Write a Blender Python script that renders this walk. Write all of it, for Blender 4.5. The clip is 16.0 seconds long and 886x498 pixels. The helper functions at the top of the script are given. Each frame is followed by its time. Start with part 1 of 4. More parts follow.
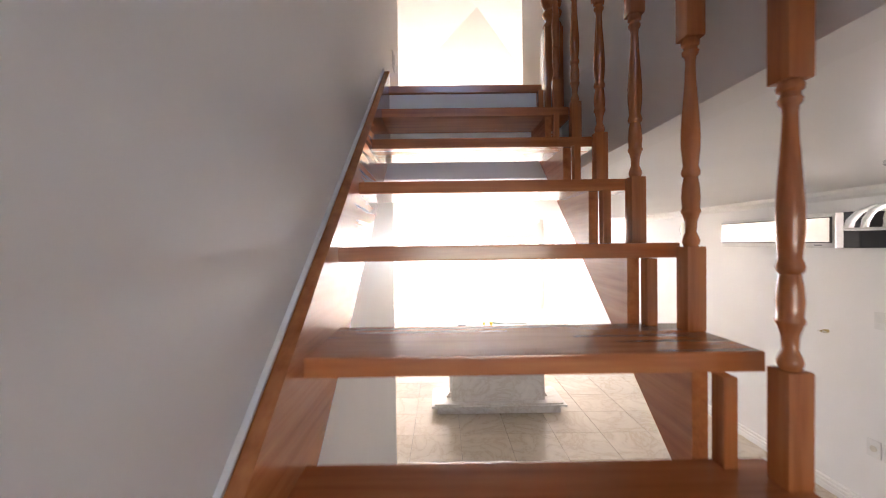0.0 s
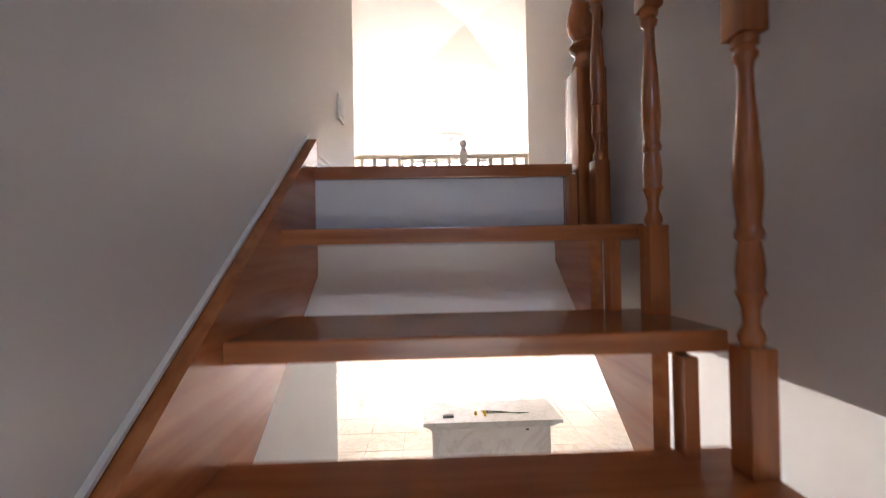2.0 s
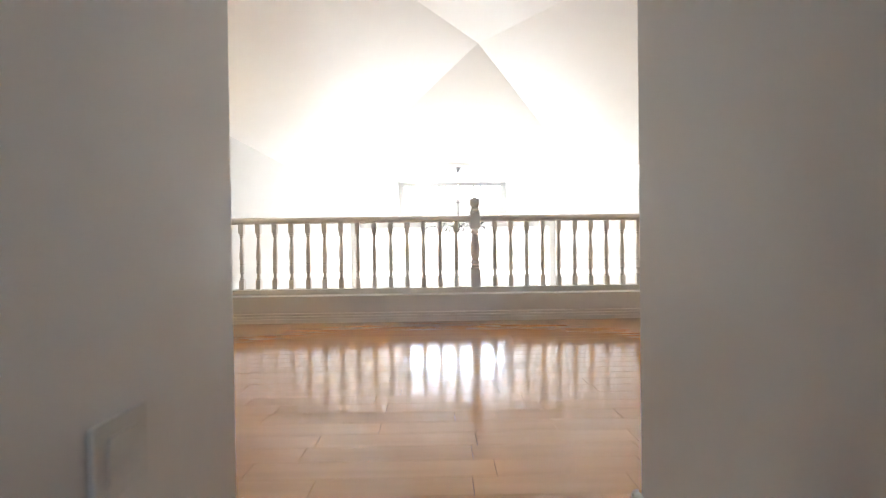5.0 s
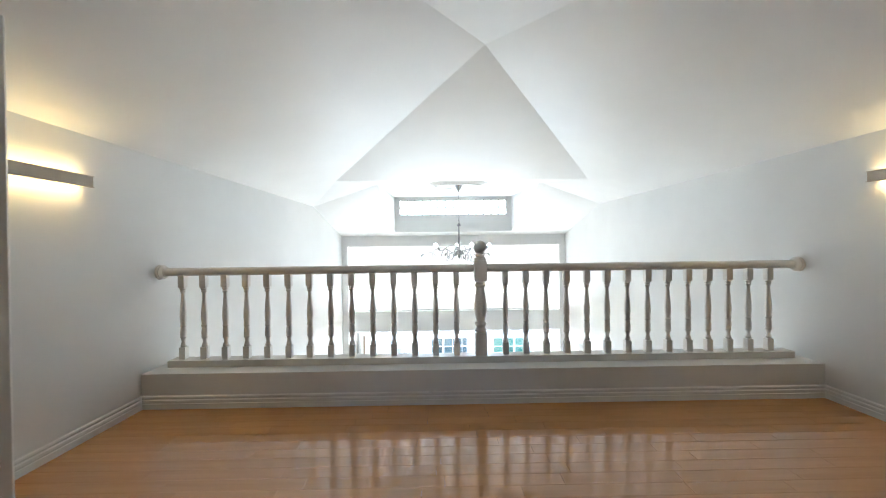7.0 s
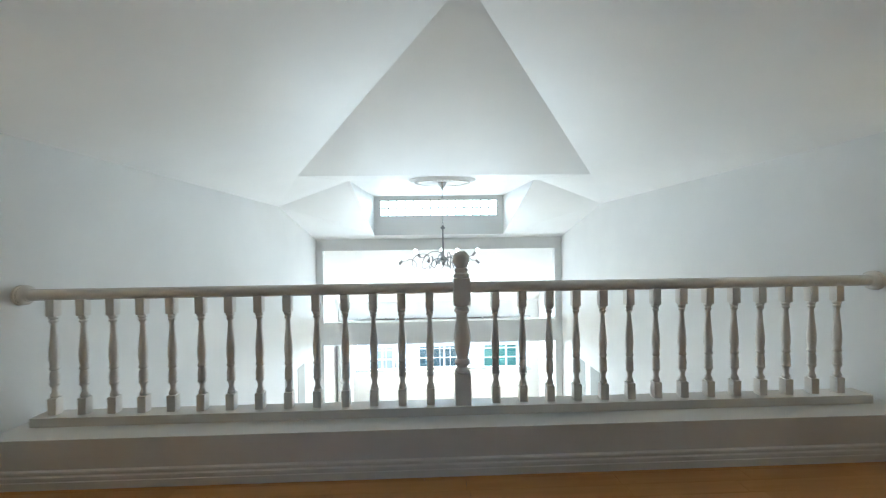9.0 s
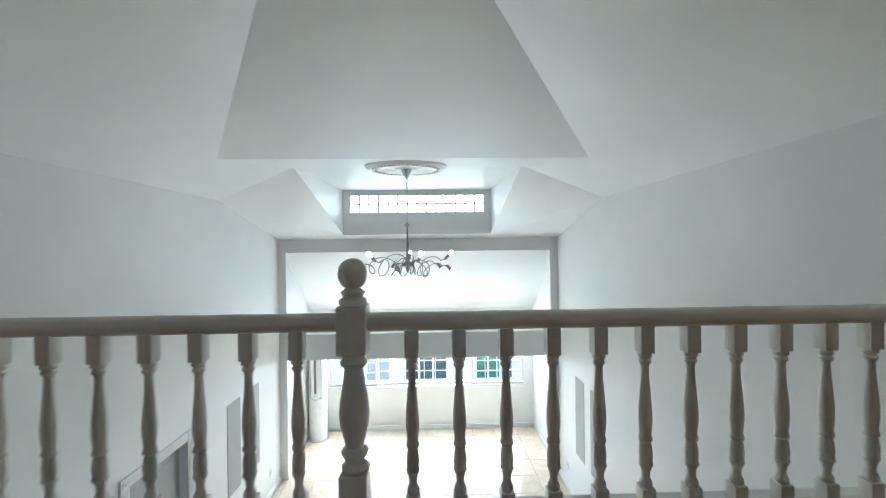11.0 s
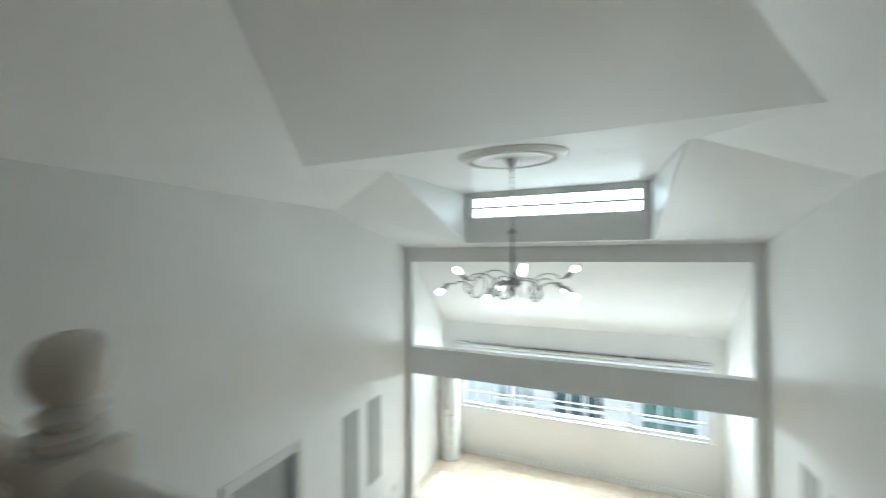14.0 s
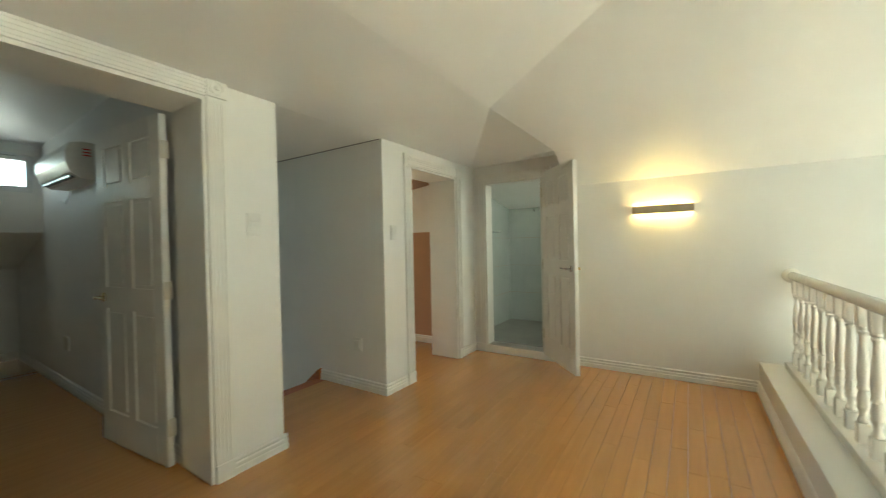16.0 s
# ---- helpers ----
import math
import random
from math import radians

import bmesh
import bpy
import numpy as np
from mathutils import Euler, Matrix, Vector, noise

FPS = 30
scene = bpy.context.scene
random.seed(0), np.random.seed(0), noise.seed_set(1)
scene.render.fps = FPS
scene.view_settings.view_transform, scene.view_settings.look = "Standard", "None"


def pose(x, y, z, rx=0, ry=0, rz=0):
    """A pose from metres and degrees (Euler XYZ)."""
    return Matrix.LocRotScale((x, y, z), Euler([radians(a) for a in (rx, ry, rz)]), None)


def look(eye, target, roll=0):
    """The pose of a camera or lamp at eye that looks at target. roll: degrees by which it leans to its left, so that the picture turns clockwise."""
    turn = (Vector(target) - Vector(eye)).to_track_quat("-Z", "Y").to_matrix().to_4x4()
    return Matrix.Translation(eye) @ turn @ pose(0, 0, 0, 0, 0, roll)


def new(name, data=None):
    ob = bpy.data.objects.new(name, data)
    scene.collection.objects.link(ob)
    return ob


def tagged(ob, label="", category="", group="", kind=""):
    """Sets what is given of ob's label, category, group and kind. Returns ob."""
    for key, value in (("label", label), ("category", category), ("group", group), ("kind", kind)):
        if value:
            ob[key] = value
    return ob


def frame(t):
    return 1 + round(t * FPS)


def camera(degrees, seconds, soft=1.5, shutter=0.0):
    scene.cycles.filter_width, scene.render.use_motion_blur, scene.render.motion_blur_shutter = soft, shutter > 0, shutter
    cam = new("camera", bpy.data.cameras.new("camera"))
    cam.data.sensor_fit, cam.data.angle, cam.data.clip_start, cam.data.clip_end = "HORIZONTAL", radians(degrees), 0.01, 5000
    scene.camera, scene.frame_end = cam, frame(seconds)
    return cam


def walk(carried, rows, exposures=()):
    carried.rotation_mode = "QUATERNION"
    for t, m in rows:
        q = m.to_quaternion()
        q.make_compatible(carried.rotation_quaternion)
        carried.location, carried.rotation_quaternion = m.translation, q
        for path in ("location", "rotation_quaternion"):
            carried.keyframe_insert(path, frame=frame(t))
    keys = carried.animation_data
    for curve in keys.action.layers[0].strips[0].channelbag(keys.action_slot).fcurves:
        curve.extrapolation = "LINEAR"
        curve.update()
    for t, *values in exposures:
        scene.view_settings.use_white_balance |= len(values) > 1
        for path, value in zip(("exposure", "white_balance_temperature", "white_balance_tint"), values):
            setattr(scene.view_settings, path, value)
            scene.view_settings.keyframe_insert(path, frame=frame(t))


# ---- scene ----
cam = camera(99.0, 16.0, soft=1.0, shutter=0.5)

PATH = [
    (0.0, (0.877, -2.057, -0.851), (0.884, -0.057, -0.882), -0.8),
    (0.5, (0.922, -1.843, -0.760), (0.938, 0.157, -0.790), -1.2),
    (1.0, (0.951, -1.624, -0.627), (1.002, 0.375, -0.645), -1.0),
    (1.5, (0.961, -1.402, -0.456), (1.005, 0.611, -0.446), -1.3),
    (2.0, (0.971, -1.203, -0.277), (1.033, 0.796, -0.261), -1.1),
    (2.5, (0.955, -1.024, -0.129), (1.014, 0.975, -0.109), -0.9),
    (3.0, (0.970, -0.850, 0.036), (1.010, 1.149, 0.078), -1.1),
    (3.5, (0.981, -0.651, 0.210), (1.034, 1.349, 0.226), -1.0),
    (4.0, (1.000, -0.425, 0.372), (1.046, 1.573, 0.371), -0.9),
    (4.5, (1.021, -0.229, 0.530), (1.055, 1.770, 0.515), -0.8),
    (7.0, (1.091, 0.764, 1.114), (1.115, 2.764, 1.098), -0.7),
    (7.5, (1.095, 0.900, 1.145), (1.120, 2.900, 1.139), -0.7),
    (8.0, (1.105, 1.048, 1.158), (1.135, 3.048, 1.157), -0.7),
    (8.5, (1.148, 1.247, 1.173), (1.196, 3.246, 1.166), -0.8),
    (9.0, (1.230, 1.488, 1.175), (1.298, 3.486, 1.163), -0.8),
    (11.5, (1.764, 2.651, 1.192), (1.811, 4.651, 1.184), -0.7),
    (12.0, (1.841, 2.957, 1.210), (1.882, 4.956, 1.199), -0.7),
    (12.5, (1.899, 3.248, 1.212), (1.918, 5.248, 1.207), -0.4),
    (13.0, (1.953, 3.436, 1.220), (1.937, 5.436, 1.213), -0.4),
    (13.5, (2.015, 3.515, 1.237), (1.870, 5.510, 1.241), -0.4),
    (14.0, (2.068, 3.348, 1.252), (1.288, 5.190, 1.276), -0.4),
    (14.5, (2.203, 3.101, 1.241), (0.539, 4.210, 1.268), -0.6),
    (14.9, (2.325, 3.043, 1.232), (0.333, 3.215, 1.223), -0.8),
    (15.5, (2.664, 3.048, 1.247), (0.856, 2.205, 1.219), -1.2),
    (16.0, (2.915, 2.965, 1.236), (1.238, 1.875, 1.214), -1.2),
]
EXPOSURES = [
    (0.0, 4.1, 7050, 23), (1.0, 4.0, 7000, 22), (2.0, 4.15, 6950, 22), (2.5, 4.3, 6800, 21), (3.5, 4.7, 7100, 20), (4.7, 3.95, 6350, 13),
    (6.8, 3.0, 5600, 5), (9.0, 2.55, 5350, 0), (11.3, 1.95, 5400, -1), (12.0, 1.85, 5400, -1), (13.5, 1.6, 5550, -2), (14.2, 1.65, 5800, -3),
    (14.6, 1.75, 6100, -5), (15.0, 2.2, 6450, -8), (15.5, 3.0, 6850, -10), (16.0, 3.65, 6950, -11),
]
walk(cam, [(t, look(eye, target, roll)) for t, eye, target, roll in PATH], EXPOSURES)

# ---- light ----
SUN_ELEVATION, SUN_FROM = radians(50.7), radians(11)
world = bpy.data.worlds.new("sky")
scene.world = world
world.use_nodes = True
sky = world.node_tree.nodes.new("ShaderNodeTexSky")
sky.sky_type, sky.sun_disc = "NISHITA", False
sky.sun_elevation, sky.sun_rotation = SUN_ELEVATION, SUN_FROM
background = world.node_tree.nodes["Background"]
world.node_tree.links.new(sky.outputs[0], background.inputs[0])
background.inputs[1].default_value = 0.15


def lamp(name, kind, matrix, energy, colour, **settings):
    data = bpy.data.lights.new(name, kind)
    data.energy, data.color = energy, colour
    if kind == "AREA":
        data.shape, data.size, data.size_y = "RECTANGLE", settings["size"], settings["size_y"]
    elif kind == "SUN":
        data.angle = settings["angle"]
    else:
        data.shadow_soft_size = settings["soft"]
    ob = new(name, data)
    ob.matrix_world = matrix
    return ob


SUNROOM_BACK = 10.68
sun_way = Vector((math.sin(SUN_FROM) * math.cos(SUN_ELEVATION), math.cos(SUN_FROM) * math.cos(SUN_ELEVATION), math.sin(SUN_ELEVATION)))
lamp("sun", "SUN", look(sun_way * 20, (0, 0, 0)), 5.0, (1.0, 0.95, 0.88), angle=radians(0.6))
# daylight of the wide sunroom window, standing in the upper part of its opening
lamp("window_daylight", "AREA", look((1.42, SUNROOM_BACK - 0.04, -0.86), (1.42, 4.0, -2.1)), 20.0, (0.94, 0.98, 1.0), size=4.2, size_y=0.46)
# daylight of the small study window, in its opening
lamp("study_daylight", "AREA", look((2.46, -2.42, 2.01), (2.60, 3.0, 0.4)), 0.1, (0.97, 0.99, 1.0), size=0.9, size_y=0.32)
# added fill light for the bedroom, in a made-up west opening
lamp("bedroom_fill", "AREA", look((-0.96, -1.3, 1.02), (1.0, -0.6, 0.4)), 0.12, (1.0, 0.96, 0.9), size=1.0, size_y=0.42)
# added fill light for the stairwell, set in the made-up south window
lamp("stair_fill", "AREA", look((1.35, -4.64, -1.15), (1.15, 0.0, 0.1)), 0.55, (0.92, 0.97, 1.0), size=1.6, size_y=0.9)
# daylight behind the glass blocks of the dormer
lamp("dormer_daylight", "AREA", look((1.41, 9.25, 2.0), (1.41, 5.0, 1.6)), 6.0, (0.93, 0.98, 1.0), size=3.2, size_y=0.5)

# ---- materials ----


def shader(name, rough=0.6, metal=0.0):
    m = bpy.data.materials.new(name)
    m.use_nodes = True
    tree = m.node_tree
    bsdf = tree.nodes["Principled BSDF"]
    bsdf.inputs["Roughness"].default_value = rough
    bsdf.inputs["Metallic"].default_value = metal
    return m, tree, bsdf


def node(tree, kind, **values):
    n = tree.nodes.new(kind)
    for key, value in values.items():
        n.inputs[key.replace("_", " ")].default_value = value
    return n


def ramp(tree, source, stops):
    r = tree.nodes.new("ShaderNodeValToRGB")
    r.color_ramp.elements[0].position, r.color_ramp.elements[0].color = stops[0][0], (*stops[0][1], 1)
    r.color_ramp.elements[1].position, r.color_ramp.elements[1].color = stops[-1][0], (*stops[-1][1], 1)
    for place, colour in stops[1:-1]:
        r.color_ramp.elements.new(place).color = (*colour, 1)
    tree.links.new(source, r.inputs[0])
    return r


def bump(tree, bsdf, source, strength, distance=0.002):
    b = node(tree, "ShaderNodeBump", Strength=strength, Distance=distance)
    tree.links.new(source, b.inputs["Height"])
    tree.links.new(b.outputs[0], bsdf.inputs["Normal"])


def coords(tree, scale=(1, 1, 1), rotate=(0, 0, 0)):
    c, m = tree.nodes.new("ShaderNodeTexCoord"), tree.nodes.new("ShaderNodeMapping")
    m.inputs["Scale"].default_value, m.inputs["Rotation"].default_value = scale, rotate
    tree.links.new(c.outputs["Object"], m.inputs[0])
    return m.outputs[0]


def noise_tex(tree, vector, scale, detail=4.0, rough=0.55):
    n = node(tree, "ShaderNodeTexNoise", Scale=scale, Detail=detail, Roughness=rough)
    tree.links.new(vector, n.inputs["Vector"])
    return n.outputs[0]


def painted(name, low, high, rough=0.55, grain=260.0, relief=0.12, cloud=1.3):
    """Paint or wallpaper: slow uneven tone, fine grain in the relief."""
    m, tree, bsdf = shader(name, rough)
    v = coords(tree)
    r = ramp(tree, noise_tex(tree, v, cloud, 5.0), [(0.3, low), (0.7, high)])
    tree.links.new(r.outputs[0], bsdf.inputs["Base Color"])
    bump(tree, bsdf, noise_tex(tree, v, grain, 2.0), relief, 0.001)
    return m


def timber(name, dark, mid, light, rough, along, per_object=0.0, coat=0.3, size=1.0):
    """Varnished wood with grain along x, y or z, each board a little different."""
    m, tree, bsdf = shader(name, rough)
    scale = {"x": (1.2, 22, 22), "y": (22, 1.2, 22), "z": (22, 22, 1.2)}[along]
    v = coords(tree, tuple(s * size for s in scale))
    info = tree.nodes.new("ShaderNodeObjectInfo")
    shift = tree.nodes.new("ShaderNodeVectorMath")
    shift.operation = "ADD"
    times = node(tree, "ShaderNodeMath")
    times.operation, times.inputs[1].default_value = "MULTIPLY", 37.0
    tree.links.new(info.outputs["Random"], times.inputs[0])
    tree.links.new(v, shift.inputs[0])
    tree.links.new(times.outputs[0], shift.inputs[1])
    grain = noise_tex(tree, shift.outputs[0], 1.6, 7.0, 0.62)
    r = ramp(tree, grain, [(0.28, dark), (0.5, mid), (0.74, light)])
    hue = node(tree, "ShaderNodeHueSaturation", Saturation=1.0)
    span = tree.nodes.new("ShaderNodeMapRange")
    span.inputs["To Min"].default_value, span.inputs["To Max"].default_value = 1 - per_object, 1 + per_object
    tree.links.new(info.outputs["Random"], span.inputs["Value"])
    tree.links.new(span.outputs[0], hue.inputs["Value"])
    tree.links.new(r.outputs[0], hue.inputs["Color"])
    tree.links.new(hue.outputs[0], bsdf.inputs["Base Color"])
    bsdf.inputs["Coat Weight"].default_value = coat
    bsdf.inputs["Coat Roughness"].default_value = rough * 0.6
    bump(tree, bsdf, grain, 0.08, 0.002)
    return m


WALL = painted("white wallpaper", (0.81, 0.805, 0.79), (0.86, 0.855, 0.84), 0.5, 320.0, 0.16)
CEILING = painted("white ceiling paper", (0.84, 0.835, 0.825), (0.88, 0.875, 0.865), 0.42, 240.0, 0.10)
TRIM = painted("white satin trim paint", (0.80, 0.79, 0.76), (0.85, 0.84, 0.81), 0.28, 120.0, 0.04, 4.0)
RAIL_WHITE = painted("cream gloss paint", (0.80, 0.765, 0.715), (0.85, 0.815, 0.765), 0.24, 90.0, 0.05, 6.0)
RISER = painted("cool white painted board", (0.73, 0.725, 0.725), (0.78, 0.775, 0.775), 0.4, 150.0, 0.06, 3.0)
SLAT_GREY = painted("pale grey wall panel", (0.40, 0.41, 0.39), (0.45, 0.46, 0.44), 0.6, 260.0, 0.1)
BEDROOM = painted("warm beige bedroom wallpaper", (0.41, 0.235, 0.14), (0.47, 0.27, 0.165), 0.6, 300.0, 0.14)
TILE_BLUE = painted("pale blue grey bathroom tile", (0.46, 0.51, 0.505), (0.53, 0.57, 0.56), 0.16, 30.0, 0.03, 3.0)
TILE_DARK = painted("dark slate bathroom floor", (0.15, 0.145, 0.13), (0.21, 0.20, 0.18), 0.3, 60.0, 0.1, 5.0)
STAIR_X = timber("red brown varnished stair wood", (0.31, 0.088, 0.024), (0.45, 0.142, 0.042), (0.54, 0.195, 0.065), 0.22, "x", 0.10, 0.5)
STAIR_Y = timber("red brown varnished string wood", (0.32, 0.092, 0.025), (0.46, 0.148, 0.045), (0.55, 0.20, 0.07), 0.26, "y", 0.08, 0.4)
STAIR_Z = timber("red brown turned wood", (0.30, 0.085, 0.023), (0.44, 0.138, 0.041), (0.53, 0.19, 0.063), 0.2, "z", 0.10, 0.6)
PLANK = timber("honey laminate plank", (0.555, 0.262, 0.072), (0.60, 0.288, 0.082), (0.645, 0.318, 0.095), 0.165, "x", 0.045, 0.8, 0.7)


def marble(name, base, vein, rough, scale, per_object=0.05):
    m, tree, bsdf = shader(name, rough)
    v = coords(tree)
    info = tree.nodes.new("ShaderNodeObjectInfo")
    shift = tree.nodes.new("ShaderNodeVectorMath")
    shift.operation = "ADD"
    times = node(tree, "ShaderNodeMath")
    times.operation, times.inputs[1].default_value = "MULTIPLY", 51.0
    tree.links.new(info.outputs["Random"], times.inputs[0])
    tree.links.new(v, shift.inputs[0])
    tree.links.new(times.outputs[0], shift.inputs[1])
    n = node(tree, "ShaderNodeTexNoise", Scale=scale, Detail=9.0, Roughness=0.65, Distortion=1.4)
    tree.links.new(shift.outputs[0], n.inputs["Vector"])
    light = tuple(min(1, c * 1.1) for c in base)
    r = ramp(tree, n.outputs[0], [(0.34, light), (0.47, base), (0.5, vein), (0.54, base), (0.7, light)])
    hue = node(tree, "ShaderNodeHueSaturation", Saturation=1.0)
    span = tree.nodes.new("ShaderNodeMapRange")
    span.inputs["To Min"].default_value, span.inputs["To Max"].default_value = 1 - per_object, 1 + per_object
    tree.links.new(info.outputs["Random"], span.inputs["Value"])
    tree.links.new(span.outputs[0], hue.inputs["Value"])
    tree.links.new(r.outputs[0], hue.inputs["Color"])
    tree.links.new(hue.outputs[0], bsdf.inputs["Base Color"])
    return m


FLOOR_TILE = marble("polished beige marble tile", (0.67, 0.58, 0.47), (0.60, 0.49, 0.37), 0.11, 2.2, 0.05)
WHITE_MARBLE = marble("white veined marble", (0.84, 0.79, 0.73), (0.76, 0.69, 0.61), 0.2, 2.4)
GROUT = painted("grey grout", (0.40, 0.34, 0.28), (0.46, 0.40, 0.33), 0.8, 80.0, 0.2)


def plain(name, colour, rough=0.5, metal=0.0, vary=0.06):
    m, tree, bsdf = shader(name, rough, metal)
    low = tuple(c * (1 - vary) for c in colour)
    high = tuple(min(1, c * (1 + vary)) for c in colour)
    r = ramp(tree, noise_tex(tree, coords(tree), 14.0, 5.0), [(0.3, low), (0.7, high)])
    tree.links.new(r.outputs[0], bsdf.inputs["Base Color"])
    return m


def glowing(name, colour, strength):
    m, tree, bsdf = shader(name, 0.4)
    bsdf.inputs["Base Color"].default_value = (*colour, 1)
    bsdf.inputs["Emission Color"].default_value = (*colour, 1)
    bsdf.inputs["Emission Strength"].default_value = strength
    return m


def clear(name, colour=(1, 1, 1), rough=0.0):
    m, tree, bsdf = shader(name, rough)
    bsdf.inputs["Base Color"].default_value = (*colour, 1)
    bsdf.inputs["Transmission Weight"].default_value = 1.0
    bsdf.inputs["IOR"].default_value = 1.45
    return m


CHROME = plain("polished chrome", (0.62, 0.62, 0.63), 0.12, 1.0)
GREY_METAL = plain("grey iron", (0.30, 0.30, 0.31), 0.28, 0.9)
BRASS = plain("satin brass", (0.62, 0.48, 0.24), 0.25, 1.0)
BRONZE = plain("brushed dark sconce metal", (0.42, 0.36, 0.28), 0.42, 0.4)
PLASTIC = plain("white plastic", (0.76, 0.76, 0.74), 0.3)
PLASTIC_OLD = plain("ivory plastic", (0.66, 0.63, 0.55), 0.35)
BLACK = plain("black plastic", (0.03, 0.03, 0.035), 0.35)
SCREEN = plain("mirror front panel", (0.72, 0.71, 0.68), 0.06, 0.85)
GASKET = plain("grey groove", (0.22, 0.22, 0.22), 0.6)
RED_INK = plain("red ink", (0.55, 0.06, 0.05), 0.5)
YELLOW = plain("yellow petals", (0.72, 0.46, 0.04), 0.6)
LEAF = plain("green leaf", (0.07, 0.11, 0.04), 0.55)
PVC = plain("white window profile", (0.80, 0.81, 0.82), 0.25)
GLASS = clear("window glass")
BLOCK = clear("glass block", (0.93, 0.98, 1.0), 0.12)
BULB = glowing("lit bulb glass", (1.0, 0.98, 0.95), 2.6)
WARM_TUBE = glowing("warm lamp diffuser", (1.0, 0.68, 0.26), 2.3)
# glow of the two added domes, bedroom and bathroom, both out of view
DOME = glowing("warm glow of added bedroom dome", (1.0, 0.72, 0.42), 1.3)
DOME_COOL = glowing("cool glow of added bathroom dome", (1.0, 0.96, 0.88), 5.0)
FACADE = painted("neighbour pale grey facade", (0.66, 0.68, 0.70), (0.74, 0.76, 0.78), 0.7, 12.0, 0.3, 0.8)
FACADE_GLASS = plain("neighbour dark glass", (0.06, 0.10, 0.12), 0.08)
PALE_GLASS = plain("neighbour curtained glass", (0.36, 0.41, 0.44), 0.15)
GREEN_GLASS = plain("neighbour green glazing", (0.07, 0.19, 0.16), 0.2)
ROOFING = plain("grey roof sheet", (0.24, 0.25, 0.26), 0.6)
EARTH = painted("pale concrete yard ground", (0.30, 0.29, 0.27), (0.38, 0.37, 0.34), 0.85, 30.0, 0.4)

# ---- plan, in metres ----
WEST, EAST = -1.0, 3.845            # faces of the long side walls
STAIR_L, STAIR_R = 0.565, 1.515     # faces of the walls beside the stair
BACK, BACK_T = 0.856, 0.335         # loft back wall: face and thickness
LEDGE, LEDGE_BACK, LEDGE_TOP = 3.43, 3.80, 0.24
END, END_T = 8.96, 0.16             # wall between the tall room and the sunroom
LOW, LOW_CEIL = -2.80, -0.50        # lower floor and its ceiling
MID = (WEST + EAST) / 2
SIDE_TOP, RIDGE = 1.80, 2.466
RISE, GO, STEPS = 0.2145, 0.264, 13
SOUTH = -4.6


STEP_Y = 1.79


def rise_over(y):
    """Height of the flatter ceiling over the loft doors and the stair."""
    return 2.122 + 0.0857 * (y - BACK)


# ---- building blocks ----


def link_mesh(name, bm, material, parent=None, smooth=False):
    me = bpy.data.meshes.new(name)
    bm.normal_update()
    bm.to_mesh(me)
    bm.free()
    for m in material if isinstance(material, (list, tuple)) else (material,):
        me.materials.append(m)
    if smooth:
        for p in me.polygons:
            p.use_smooth = True
        me.set_sharp_from_angle(angle=radians(38))
    ob = new(name, me)
    ob.parent = parent
    return ob


def part(name, bm, material, parent, label="", smooth=False):
    ob = link_mesh(name, bm, material, parent, smooth)
    return tagged(ob, label) if label else ob


def structure(name, bm, material, label="", smooth=False):
    return tagged(link_mesh(name, bm, material, None, smooth), label, kind="structure")


def thing(name, label, category, at=(0, 0, 0), group=""):
    ob = new(name)
    ob.location = at
    ob.empty_display_size = 0.1
    return tagged(ob, label, category, group)


def put_box(bm, x0, x1, y0, y1, z0, z1, soft=0.0):
    made = bmesh.ops.create_cube(bm, size=1, matrix=Matrix.Translation(((x0 + x1) / 2, (y0 + y1) / 2, (z0 + z1) / 2)) @ Matrix.Diagonal((abs(x1 - x0), abs(y1 - y0), abs(z1 - z0), 1)))
    if soft:
        edges = list({e for v in made["verts"] for e in v.link_edges})
        bmesh.ops.bevel(bm, geom=edges, offset=soft, segments=2, affect="EDGES", profile=0.7)
    return bm


def box(x0, x1, y0, y1, z0, z1, soft=0.0):
    return put_box(bmesh.new(), x0, x1, y0, y1, z0, z1, soft)


def put_lathe(bm, profile, at=(0, 0, 0), segments=20, turn=None):
    """A turned body from (radius, height) pairs, about z."""
    rings = []
    place = Matrix.Translation(at) @ (turn or Matrix.Identity(4))
    for r, z in profile:
        rings.append([bm.verts.new(place @ Vector((max(r, 1e-4) * math.cos(2 * math.pi * i / segments), max(r, 1e-4) * math.sin(2 * math.pi * i / segments), z))) for i in range(segments)])
    for a, b in zip(rings, rings[1:]):
        for i in range(segments):
            j = (i + 1) % segments
            bm.faces.new((a[i], a[j], b[j], b[i]))
    bm.faces.new(rings[0][::-1])
    bm.faces.new(rings[-1])
    return bm


def put_prism(bm, outline, axis, low, high):
    """An outline of (a, b) pairs pushed along an axis: x takes (y, z), y takes (x, z), z takes (x, y)."""
    def spot(a, b, c):
        return {"x": (c, a, b), "y": (a, c, b), "z": (a, b, c)}[axis]
    ends = [[bm.verts.new(spot(a, b, c)) for a, b in outline] for c in (low, high)]
    faces = [bm.faces.new(ends[0]), bm.faces.new(ends[1])]
    for i in range(len(outline)):
        j = (i + 1) % len(outline)
        faces.append(bm.faces.new((ends[0][i], ends[0][j], ends[1][j], ends[1][i])))
    bmesh.ops.recalc_face_normals(bm, faces=faces)
    return bm


def prism(outline, axis, low, high):
    return put_prism(bmesh.new(), outline, axis, low, high)


